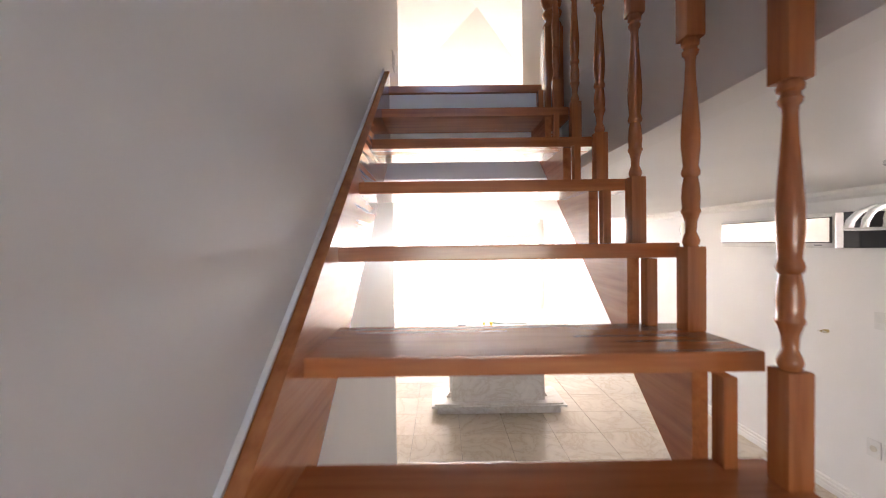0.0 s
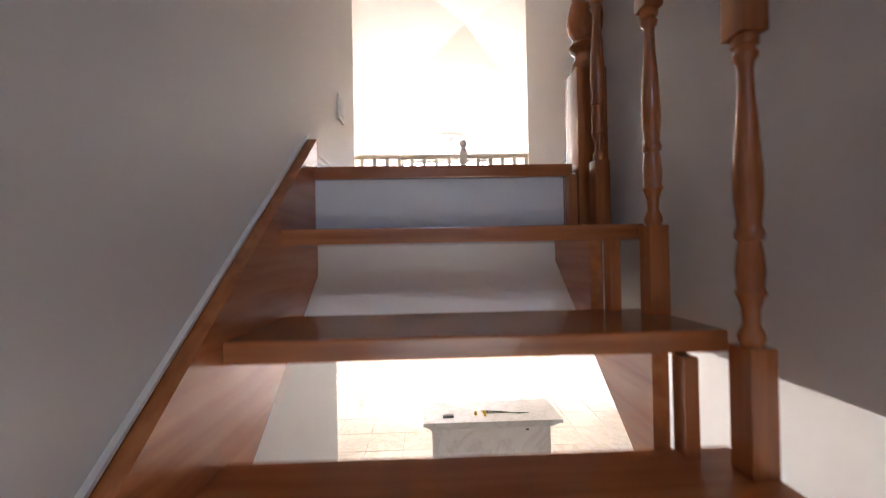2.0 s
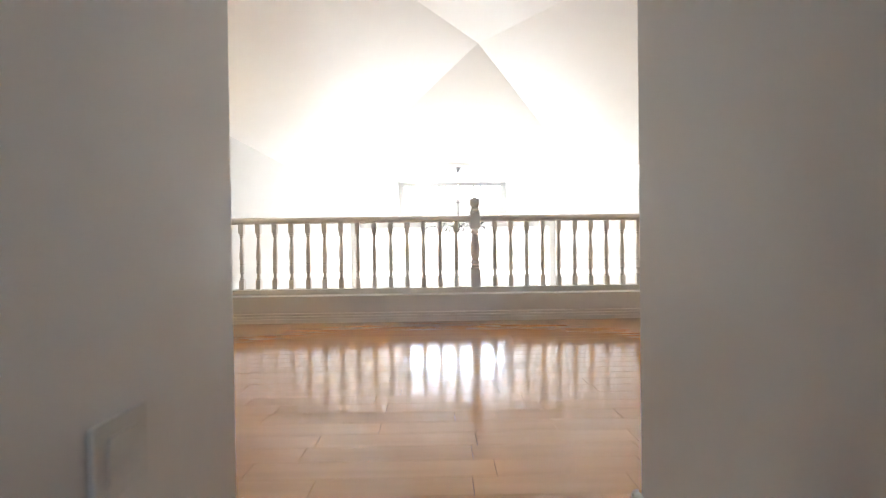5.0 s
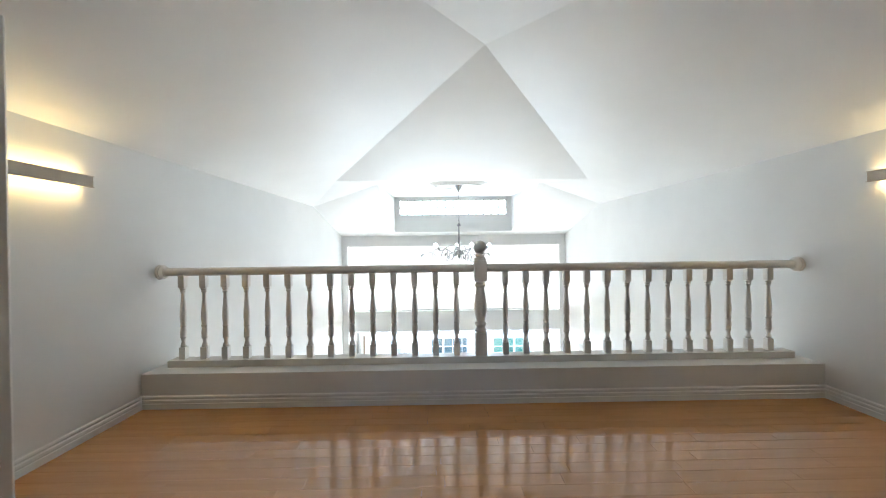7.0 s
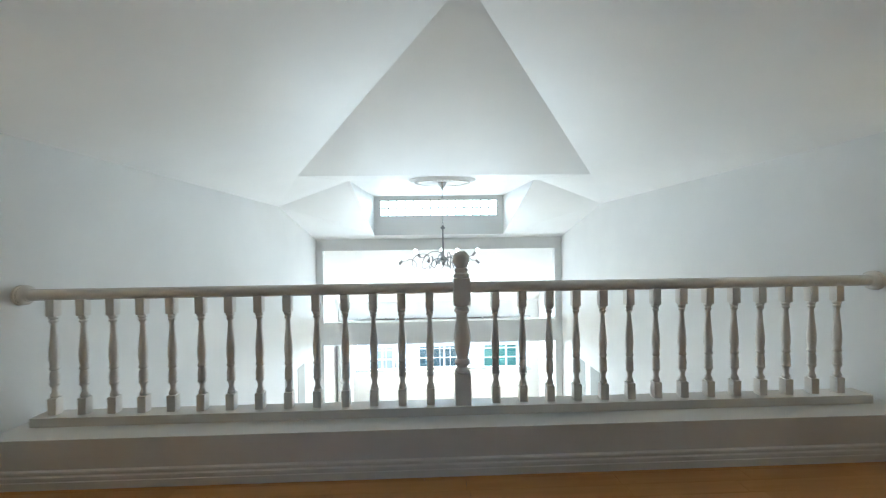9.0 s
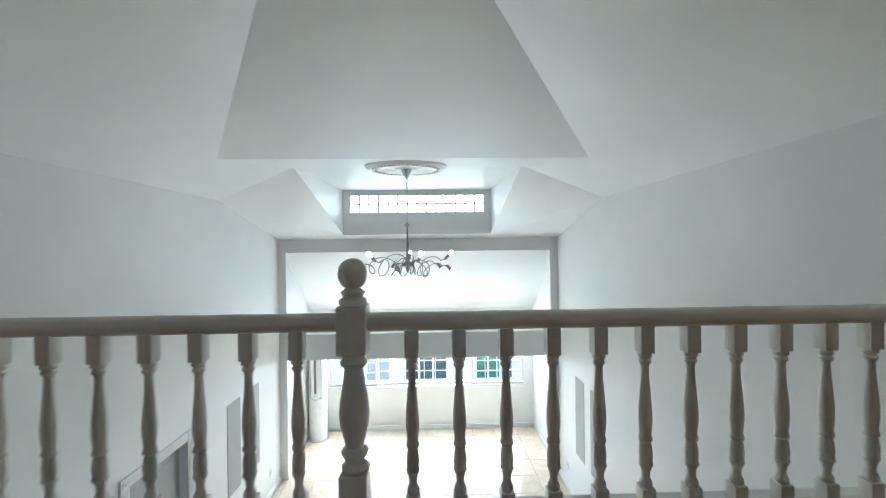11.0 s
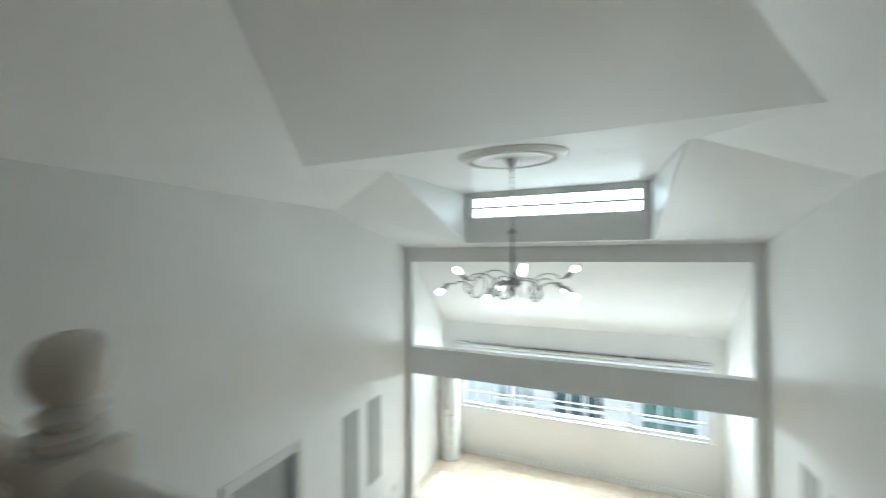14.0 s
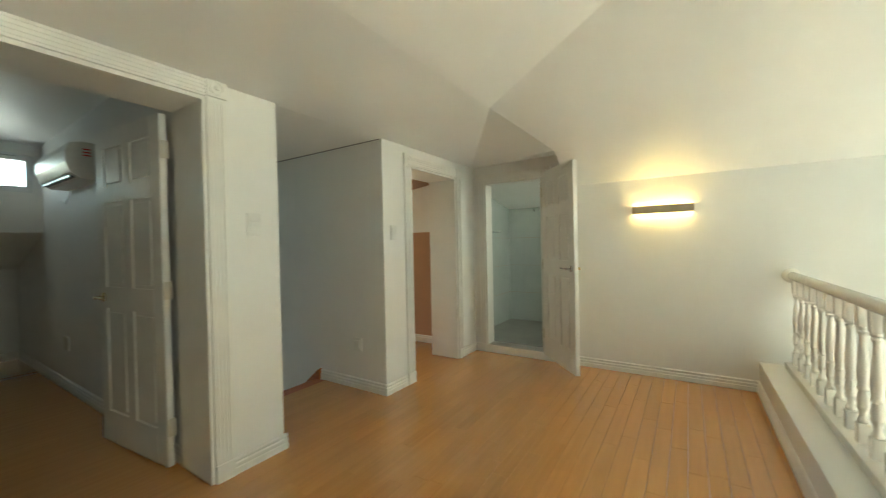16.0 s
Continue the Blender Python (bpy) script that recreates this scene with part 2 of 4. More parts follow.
def slab(corners, thick=0.10):
    """A sloping slab over corners, its thickness going up."""
    bm = bmesh.new()
    low = [bm.verts.new(c) for c in corners]
    high = [bm.verts.new((c[0], c[1], c[2] + thick)) for c in corners]
    faces = [bm.faces.new(low), bm.faces.new(high)]
    for i in range(len(corners)):
        j = (i + 1) % len(corners)
        faces.append(bm.faces.new((low[i], low[j], high[j], high[i])))
    bmesh.ops.recalc_face_normals(bm, faces=faces)
    return bm


def cells(a0, a1, b0, b1, holes):
    """Rectangles that fill a0..a1, b0..b1 but for the holes."""
    cuts_a = sorted({a0, a1, *[h[0] for h in holes], *[h[1] for h in holes]})
    for lo, hi in zip(cuts_a, cuts_a[1:]):
        blocked = sorted((h[2], h[3]) for h in holes if h[0] <= lo + 1e-6 and h[1] >= hi - 1e-6)
        at = b0
        for s, e in blocked:
            if s > at + 1e-6:
                yield lo, hi, at, s
            at = e
        if at < b1 - 1e-6:
            yield lo, hi, at, b1


def wall_across(y0, y1, x0, x1, z0, z1, holes=()):
    bm = bmesh.new()
    for a, b, c, d in cells(x0, x1, z0, z1, holes):
        put_box(bm, a, b, y0, y1, c, d)
    return bm


def wall_along(x0, x1, y0, y1, z0, z1, holes=()):
    bm = bmesh.new()
    for a, b, c, d in cells(y0, y1, z0, z1, holes):
        put_box(bm, x0, x1, a, b, c, d)
    return bm


def rod(bm, points, radius, segments=8):
    """A round bar through points."""
    rings = []
    for i, p in enumerate(points):
        p = Vector(p)
        way = (Vector(points[min(i + 1, len(points) - 1)]) - Vector(points[max(i - 1, 0)])).normalized()
        side = way.cross(Vector((0.31, 0.17, 0.93))).normalized()
        up = way.cross(side)
        rings.append([bm.verts.new(p + radius * (math.cos(a) * side + math.sin(a) * up)) for a in (2 * math.pi * k / segments for k in range(segments))])
    for a, b in zip(rings, rings[1:]):
        for i in range(segments):
            j = (i + 1) % segments
            bm.faces.new((a[i], b[i], b[j], a[j]))
    bm.faces.new(rings[0])
    bm.faces.new(rings[-1][::-1])
    return bm


# ---- the large structure ----
# the first opening is added, out of view, to brighten the bedroom
structure("wall_west", wall_along(WEST - 0.15, WEST, -2.6, 10.9, LOW, 2.7, [(-1.9, -0.7, 0.75, 1.30), (1.0, 1.672, 0.085, 1.93), (5.72, 6.50, LOW, -0.86)]), WALL, "white papered side wall of loft and tall living room")
structure("wall_east", wall_along(EAST, EAST + 0.15, SOUTH, 10.9, LOW, 2.7), WALL, "white papered side wall of loft and tall living room")
structure("wall_loft_back", wall_across(BACK - BACK_T, BACK, WEST, STAIR_L, 0.0, 2.4, [(-0.600, 0.19, 0.0, 1.955)]), WALL, "white papered back wall beside the stair opening")
structure("wall_loft_pier", wall_across(BACK - BACK_T, BACK, STAIR_R, EAST, 0.0, 2.4, [(1.920, 2.735, 0.0, 2.035)]), WALL, "white papered pier and wall round an inner door")
structure("wall_stair_left", wall_along(STAIR_L - 0.115, STAIR_L, SOUTH, BACK - BACK_T, LOW, 2.4, [(0.40, BACK - BACK_T, LOW, LOW_CEIL)]), WALL, "white papered wall along the stair string")
bm = wall_along(STAIR_R, STAIR_R + 0.15, 0.117, BACK - BACK_T, LOW_CEIL, 2.4)
put_box(bm, STAIR_R + 0.035, STAIR_R + 0.15, SOUTH, 0.117, LOW_CEIL, 2.4)
structure("wall_stair_right", bm, WALL, "white papered wall above the open side of the stair")
# the opening holds an added, unseen window that brightens the stair
structure("wall_south", wall_across(SOUTH - 0.15, SOUTH, WEST - 0.15, EAST + 0.15, LOW, 1.7, [(0.50, 2.20, -1.65, -0.66)]), WALL, "white wall closing the house behind the stair")
structure("wall_lower_west", wall_along(WEST - 0.15, WEST, SOUTH, -2.6, LOW, 1.8), WALL, "white wall of the lower floor")
structure("wall_end", wall_across(END, END + END_T, WEST, EAST, LOW, 1.60, [(-0.872, 3.712, LOW, -0.73), (-0.872, 3.712, -0.297, 1.12)]), WALL, "white wall with two wide openings and a beam between")

# loft slab, ledge and lower ceilings
bm = bmesh.new()
put_box(bm, WEST, EAST, BACK, LEDGE, LOW_CEIL, -0.021)
put_box(bm, WEST, STAIR_L - 0.115, SOUTH, BACK, LOW_CEIL, -0.021)
put_box(bm, STAIR_R + 0.15, EAST, SOUTH, BACK, LOW_CEIL, -0.021)
put_box(bm, STAIR_L - 0.115, STAIR_R + 0.15, 0.032, BACK, LOW_CEIL, -0.021)
structure("floor_slab", bm, CEILING, "white underside of the loft floor")
structure("ledge", box(WEST, EAST, LEDGE, LEDGE_BACK, LOW_CEIL, LEDGE_TOP), WALL, "low white ledge along the loft edge")
structure("ground", box(WEST - 0.2, EAST + 0.2, SOUTH - 0.2, 10.9, LOW - 0.22, LOW - 0.012), GROUT, "grey grout bed under marble tiles")

# ceilings
UP, FAR, FALL = 0.10, 0.12, -0.05
tri_l, tri_r, apex = (MID - 1.69, 5.838, 1.997), (MID + 1.69, 5.838, 1.997), (MID, 3.315, RIDGE)
peak_l, peak_r = (MID - 1.265, 6.49, 2.05), (MID + 1.265, 6.49, 2.05)
kink_l, kink_r = (WEST, 7.16, SIDE_TOP), (EAST, 7.16, SIDE_TOP)
DORM_L, DORM_R, DORM_Y, DORM_LOW, DORM_TOP = 0.187, 2.628, 8.658, 1.41, 2.14
pitch = (RIDGE - SIDE_TOP) / (MID - WEST)
bend_l = (WEST + (rise_over(STEP_Y) - SIDE_TOP) / pitch, STEP_Y, rise_over(STEP_Y))
bend_r = (2 * MID - bend_l[0], STEP_Y, rise_over(STEP_Y))
back_z = rise_over(BACK)
over_bath, lip_low, lip_high, corner = (-0.26, 2.03, SIDE_TOP + pitch * (-0.26 - WEST)), (WEST, 1.95, SIDE_TOP), (WEST, 1.90, 2.14), (WEST, BACK - 0.02, rise_over(BACK - 0.02))
bm = slab([lip_low, over_bath, bend_l, apex, tri_l, kink_l], UP)
structure("ceiling_west", bm, CEILING, "white sloping ceiling plane")
bm = slab([(EAST, STEP_Y, SIDE_TOP), kink_r, tri_r, apex, bend_r], UP)
structure("ceiling_east", bm, CEILING, "white sloping ceiling plane")
structure("ceiling_front_hip", slab([apex, tri_r, tri_l], UP), CEILING, "white triangular ceiling plane above the rail")
structure("ceiling_flat", slab([tri_l, tri_r, peak_r, (DORM_R, DORM_Y, DORM_TOP), (DORM_L, DORM_Y, DORM_TOP), peak_l], UP), CEILING, "white flat ceiling round the ceiling rose")
for side, kink, tri, peak, dorm_x, wall_x in (("west", kink_l, tri_l, peak_l, DORM_L, WEST), ("east", kink_r, tri_r, peak_r, DORM_R, EAST)):
    structure("ceiling_corner_" + side, slab([kink, tri, peak], UP), CEILING, "white folded ceiling plane")
    structure("ceiling_slope_" + side, slab([kink, peak, (dorm_x, DORM_Y, DORM_LOW)], UP), CEILING, "white folded ceiling plane")
    structure("ceiling_eave_" + side, slab([kink, (dorm_x, DORM_Y, DORM_LOW), (dorm_x, END, 1.345), (wall_x, END, 1.345)], UP), CEILING, "white folded ceiling plane")
    cheek = prism([(6.49, 2.05), (DORM_Y, DORM_LOW), (DORM_Y + 0.3, DORM_LOW), (DORM_Y + 0.3, DORM_TOP + 0.1), (DORM_Y, DORM_TOP + 0.1), (6.49, 2.16)], "x", dorm_x - (0.08 if side == "west" else 0), dorm_x + (0.08 if side == "east" else 0))
    structure("wall_dormer_" + side, cheek, CEILING, "white cheek of the dormer")
structure("ceiling_dormer_foot", slab([(DORM_L, DORM_Y + 0.002, DORM_LOW), (DORM_R, DORM_Y + 0.002, DORM_LOW), (DORM_R, END, 1.345), (DORM_L, END, 1.345)], 0.04), CEILING, "white strip of ceiling under the dormer")
structure("ceiling_hip", slab([bend_l, apex, bend_r], UP), CEILING, "white triangular hipped ceiling plane")
structure("ceiling_back", slab([corner, bend_l, bend_r, (EAST + 0.05, STEP_Y, rise_over(STEP_Y)), (EAST + 0.05, BACK - 0.02, rise_over(BACK - 0.02))], UP), CEILING, "white ceiling over the inner doors")
structure("ceiling_bath_door", slab([bend_l, corner, over_bath], UP), CEILING, "white folded ceiling over the bathroom door")
structure("ceiling_bath_lip", slab([over_bath, corner, lip_high], UP), CEILING, "white folded ceiling over the bathroom door")
structure("wall_bath_lip", slab([over_bath, lip_high, lip_low], 0.02), CEILING, "small white step in the ceiling")
structure("roof", box(WEST - 0.3, EAST + 0.3, -2.62, 8.6, 2.70, 2.80), ROOFING, "grey roof deck over the house")
structure("ceiling_stair", slab([(STAIR_L - 0.05, SOUTH, back_z + 0.01), (STAIR_L - 0.05, BACK, back_z), (STAIR_R + 0.05, BACK, back_z), (STAIR_R + 0.05, SOUTH, back_z + 0.01)], UP), CEILING, "white ceiling above the stair")
structure("trim_stair_ceiling_joint", box(STAIR_L + 0.0005, STAIR_L + 0.004, -3.0, BACK - 0.02, back_z - 0.006, back_z + 0.03), GASKET, "thin dark joint under the stair ceiling")
structure("wall_ceiling_step", prism([(EAST, SIDE_TOP), (bend_r[0], bend_r[2]), (EAST, bend_r[2] + 0.05)], "y", STEP_Y, STEP_Y + 0.05), CEILING, "small white step in the ceiling")

# dormer wall with its glass blocks
structure("wall_dormer", wall_across(DORM_Y, DORM_Y + 0.14, DORM_L, DORM_R, DORM_LOW - 0.004, DORM_TOP + 0.1, [(0.292, 2.522, 1.765, 2.065)]), WALL, "white dormer wall below the glass blocks")
blocks = tagged(new("window_glass_block"), "row of clear glass blocks in two courses", kind="structure")
block_w, block_h = (2.522 - 0.292) / 14, 0.15
piece = bmesh.new()
put_box(piece, 0.006, block_w - 0.006, 0.0, 0.09, 0.006, block_h - 0.006, 0.012)
first = part("glass_block", piece, BLOCK, blocks, smooth=True)
first.location = (0.292, DORM_Y + 0.02, 1.765)
first.visible_shadow = False
for row in range(2):
    for col in range(14):
        if row or col:
            b = first.copy()
            scene.collection.objects.link(b)
            b.location = (0.292 + col * block_w, DORM_Y + 0.02, 1.765 + row * block_h)
bm = bmesh.new()
for col in range(15):
    put_box(bm, 0.292 + col * block_w - 0.009, 0.292 + col * block_w + 0.009, DORM_Y + 0.006, DORM_Y + 0.11, 1.765, 2.065)
for row in range(3):
    put_box(bm, 0.292, 2.522, DORM_Y + 0.008, DORM_Y + 0.108, 1.756 + row * block_h, 1.774 + row * block_h)
part("mortar", bm, SLAT_GREY, blocks)

# sunroom
structure("wall_sunroom_back", wall_across(SUNROOM_BACK, SUNROOM_BACK + 0.18, WEST, EAST, LOW, 1.4, [(-0.62, 3.62, -1.84, -0.60)]), WALL, "white sunroom wall round a wide window")
structure("ceiling_sunroom", slab([(WEST, END + END_T, 1.14), (EAST, END + END_T, 1.14), (EAST, SUNROOM_BACK + 0.02, -0.165), (WEST, SUNROOM_BACK + 0.02, -0.165)], 0.12), CEILING, "white sloping sunroom ceiling")


def window_unit(name, x0, x1, z0, z1, y, bars_x, bars_z, label):
    """A white framed window with glazing bars; the panes cast no shade."""
    w = tagged(new(name), label, kind="structure")
    bm = bmesh.new()
    for a, b, c, d in ((x0, x0 + 0.05, z0, z1), (x1 - 0.05, x1, z0, z1), (x0 + 0.05, x1 - 0.05, z0, z0 + 0.06), (x0 + 0.05, x1 - 0.05, z1 - 0.05, z1)):
        put_box(bm, a, b, y - 0.03, y + 0.03, c, d, 0.004)
    part("window_frame", bm, PVC, w)
    bm = bmesh.new()
    for i in range(1, bars_x):
        x = x0 + 0.05 + (x1 - x0 - 0.1) * i / bars_x
        put_box(bm, x - 0.008, x + 0.008, y - 0.010, y + 0.010, z0 + 0.06, z1 - 0.05)
    for i in range(1, bars_z):
        z = z0 + 0.06 + (z1 - z0 - 0.11) * i / bars_z
        put_box(bm, x0 + 0.05, x1 - 0.05, y - 0.008, y + 0.008, z - 0.008, z + 0.008)
    part("glazing_bar", bm, PVC, w)
    g = part("pane", box(x0 + 0.04, x1 - 0.04, y + 0.012, y + 0.016, z0 + 0.05, z1 - 0.04), GLASS, w)
    g.visible_shadow = False
    return w


WZ0, WZ1, WY = -1.84, -0.60, SUNROOM_BACK + 0.09
window_unit("window_1", -0.62, 0.40, WZ0, WZ1, WY - 0.05, 4, 5, "white framed sliding window sash with glazing bars")
window_unit("window_2", 0.38, 2.49, WZ0, WZ1, WY + 0.03, 8, 5, "wide white framed fixed window with glazing bars")
window_unit("window_3", 2.47, 3.62, WZ0, WZ1, WY - 0.05, 4, 5, "white framed sliding window sash with glazing bars")
# this last window is invented, out of view, to light risers and stairwell
window_unit("window_south_added", 0.50, 2.20, -1.65, -0.66, SOUTH - 0.07, 2, 2, "added unseen window letting fill light onto the stair")
sill = structure("trim_window_sill", box(-0.66, 3.66, SUNROOM_BACK - 0.03, SUNROOM_BACK + 0.17, -1.87, -1.84, 0.006), PVC, "white window sill")


def baseboard(name, a, b, side, z=0.0, tall=0.09, label="white moulded skirting board"):
    """A moulded skirting from a to b; side is the way it stands proud of the wall."""
    a, b, s = Vector((*a, 0)), Vector((*b, 0)), Vector((*side, 0))
    outline = [(0, 0), (0.018, 0), (0.018, tall * 0.40), (0.014, tall * 0.44), (0.016, tall * 0.50), (0.016, tall * 0.66), (0.009, tall * 0.74), (0.013, tall * 0.84), (0.012, tall * 0.94), (0.004, tall), (0, tall)]
    bm = bmesh.new()
    ends = [[bm.verts.new(p + s * (d + 0.0005) + Vector((0, 0, z + h))) for d, h in outline] for p in (a, b)]
    faces = [bm.faces.new(ends[0]), bm.faces.new(ends[1])]
    for i in range(len(outline)):
        j = (i + 1) % len(outline)
        faces.append(bm.faces.new((ends[0][i], ends[0][j], ends[1][j], ends[1][i])))
    bmesh.ops.recalc_face_normals(bm, faces=faces)
    return structure(name, bm, TRIM, label)


baseboard("baseboard_ledge", (WEST, LEDGE), (EAST, LEDGE), (0, -1))
baseboard("baseboard_west", (WEST, 1.75), (WEST, LEDGE), (1, 0))
baseboard("baseboard_west_corner", (WEST, BACK), (WEST, 0.90), (1, 0))
baseboard("baseboard_east", (EAST, BACK), (EAST, LEDGE), (-1, 0))
baseboard("baseboard_stair_left", (STAIR_L, 0.05), (STAIR_L, BACK + 0.018), (1, 0))
baseboard("baseboard_stair_right", (STAIR_R, 0.12), (STAIR_R, BACK + 0.018), (-1, 0))
baseboard("baseboard_block", (0.30, BACK), (STAIR_L + 0.018, BACK), (0, 1))
baseboard("baseboard_pier", (STAIR_R - 0.018, BACK), (1.818, BACK), (0, 1))
baseboard("baseboard_corner", (WEST, BACK), (-0.71, BACK), (0, 1))
baseboard("baseboard_room", (2.86, BACK), (EAST, BACK), (0, 1))
baseboard("baseboard_sunroom", (WEST, SUNROOM_BACK), (EAST, SUNROOM_BACK), (0, -1), LOW, 0.10)
baseboard("baseboard_sunroom_west", (WEST, END + END_T), (WEST, SUNROOM_BACK), (1, 0), LOW, 0.10)
baseboard("baseboard_sunroom_east", (EAST, END + END_T), (EAST, SUNROOM_BACK), (-1, 0), LOW, 0.10)
baseboard("baseboard_lower_east", (EAST, SOUTH), (EAST, END), (-1, 0), LOW, 0.10)
baseboard("baseboard_lower_west", (WEST, 6.6), (WEST, END), (1, 0), LOW, 0.10)
structure("trim_cornice", prism([(EAST, LOW_CEIL), (EAST - 0.06, LOW_CEIL), (EAST - 0.05, LOW_CEIL - 0.03), (EAST - 0.015, LOW_CEIL - 0.05), (EAST, LOW_CEIL - 0.07)], "y", SOUTH, LEDGE_BACK), TRIM, "white cornice along the lower ceiling")


def casing_set(name, place, width, tall, fluted=True):
    """Door casing round an opening in the local xz plane, standing proud along local +y."""
    c = tagged(new(name), "white moulded door casing with corner blocks", kind="structure")
    c.matrix_world = place
    w = 0.098
    for sx in (-1, 1):
        bm = bmesh.new()
        x0 = -w if sx < 0 else width
        put_box(bm, x0, x0 + w, 0.0005, 0.016, 0, tall + 0.004)
        for k in range(4 if fluted else 2):
            cx = x0 + w * (k + 1) / (5 if fluted else 3)
            put_box(bm, cx - 0.006, cx + 0.006, 0.016, 0.021, 0.10, tall - 0.01, 0.002)
        put_box(bm, x0 - 0.001, x0 + w + 0.001, 0.016, 0.024, 0, 0.095, 0.002)
        part("casing_side", bm, TRIM, c)
        bm = bmesh.new()
        put_box(bm, x0 - 0.004, x0 + w + 0.004, 0.0005, 0.026, tall + 0.004, tall + 0.004 + w, 0.003)
        put_lathe(bm, [(0.040, 0), (0.040, 0.003), (0.030, 0.006), (0.026, 0.002), (0.014, 0.002), (0.010, 0.008), (0.0, 0.010)], (x0 + w / 2, 0.026, tall + 0.004 + w / 2), 20, Matrix.Rotation(radians(-90), 4, "X"))
        part("corner_block", bm, TRIM, c, smooth=True)
    bm = bmesh.new()
    put_box(bm, 0.004, width - 0.004, 0.0005, 0.016, tall + 0.002, tall + w)
    for k in range(4):
        cz = tall + w * (k + 1) / 5
        put_box(bm, 0.004, width - 0.004, 0.016, 0.021, cz - 0.006, cz + 0.006, 0.002)
    part("casing_head", bm, TRIM, c)
    return c


def lining(name, x0, x1, y0, y1, z1, z0=0.0):
    bm = bmesh.new()
    put_box(bm, x0 - 0.001, x0 + 0.018, y0, y1, z0, z1)
    put_box(bm, x1 - 0.018, x1 + 0.001, y0, y1, z0, z1)
    put_box(bm, x0 + 0.018, x1 - 0.018, y0, y1, z1 - 0.018, z1 + 0.001)
    return structure(name, bm, TRIM, "white painted door lining")


casing_set("trim_door_casing_bedroom", pose(-0.600, BACK, 0), 0.790, 1.955)
lining("trim_lining_bedroom", -0.600, 0.19, BACK - BACK_T - 0.003, BACK + 0.002, 1.955)
casing_set("trim_door_casing_study", pose(1.920, BACK, 0), 0.815, 2.035)
lining("trim_lining_study", 1.920, 2.735, BACK - BACK_T - 0.003, BACK + 0.002, 2.035)
casing_set("trim_door_casing_bath", pose(WEST, 1.672, 0, 0, 0, -90), 0.672, 1.93, False)
bm = bmesh.new()
put_box(bm, WEST - 0.15, WEST + 0.02, 1.0, 1.672, 0.0, 0.085, 0.004)
structure("trim_bath_sill", bm, TRIM, "white raised bathroom threshold")
bm = bmesh.new()
put_box(bm, WEST - 0.153, WEST + 0.002, 0.999, 1.018, 0.085, 1.93)
put_box(bm, WEST - 0.153, WEST + 0.002, 1.654, 1.673, 0.085, 1.93)
put_box(bm, WEST - 0.153, WEST + 0.002, 1.018, 1.654, 1.912, 1.931)
structure("trim_lining_bath", bm, TRIM, "white painted door lining")
casing_set("trim_door_casing_living", pose(WEST, 6.50, LOW, 0, 0, -90), 0.78, -0.86 - LOW)


def panel_door(name, label, w, h, place, knob_side=1):
    """A six panel leaf hung at local x = 0, spanning +x, with lever handles on both faces."""
    d = thing(name, label, "door")
    d.matrix_world = place
    bm = bmesh.new()
    t = 0.036
    put_box(bm, 0.03, w - 0.03, -0.008, 0.008, 0.03, h - 0.03)
    cols = [(0.0, 0.105), (w / 2 - 0.05, w / 2 + 0.05), (w - 0.105, w)]
    rows = [(0.0, 0.20), (0.86, 1.00), (h - 0.46, h - 0.36), (h - 0.115, h)]
    for i, (a, b) in enumerate(cols):
        if i != 1:
            put_box(bm, a, b, -t / 2, t / 2, 0, h, 0.003)
    for a, b in rows:
        put_box(bm, 0.105, w - 0.105, -t / 2, t / 2, a, b)
    for (a, b), (c, e) in zip(rows, rows[1:]):
        put_box(bm, cols[1][0], cols[1][1], -t / 2, t / 2, b, c)
        for x0, x1 in ((0.105, cols[1][0]), (cols[1][1], w - 0.105)):
            for s in (-1, 1):
                put_box(bm, x0 + 0.022, x1 - 0.022, s * 0.006, s * 0.0155, b + 0.022, c - 0.022, 0.007)
    leaf = part("leaf", bm, TRIM, d)
    for s in (-1, 1):
        bm = bmesh.new()
        x, z = w - 0.065, 0.93
        spin = Matrix.Rotation(radians(-90 * s), 4, "X")
        put_lathe(bm, [(0.030, 0), (0.030, 0.006), (0.022, 0.010), (0.011, 0.014), (0.010, 0.045), (0.013, 0.050), (0.0, 0.054)], (x, s * t / 2, z), 16, spin)
        rod(bm, [(x, s * (t / 2 + 0.045), z), (x - 0.03, s * (t / 2 + 0.047), z + 0.004), (x - 0.075, s * (t / 2 + 0.045), z - 0.002), (x - 0.11, s * (t / 2 + 0.042), z + 0.003)], 0.008)
        part("handle", bm, BRASS if s > 0 else CHROME, leaf, "brass lever handle", True)
    for z in (0.22, h * 0.5, h - 0.2):
        bm = bmesh.new()
        put_box(bm, -0.004, 0.010, -t / 2 - 0.003, t / 2 - 0.004, z - 0.05, z + 0.05, 0.001)
        put_lathe(bm, [(0.006, -0.05), (0.006, 0.05)], (-0.003, -t / 2 - 0.004, z), 10)
        part("hinge", bm, PLASTIC_OLD, d)
    return d


open_dir = 41.0
panel_door("bathroom_door", "white six panel door standing open against the sconce wall", 0.68, 1.89, pose(WEST + 0.03, 1.70, 0.07, 0, 0, open_dir))
panel_door("study_door", "white six panel door open into the dim side room", 0.79, 1.995, pose(1.978, BACK - BACK_T - 0.03, 0.012, 0, 0, -85))

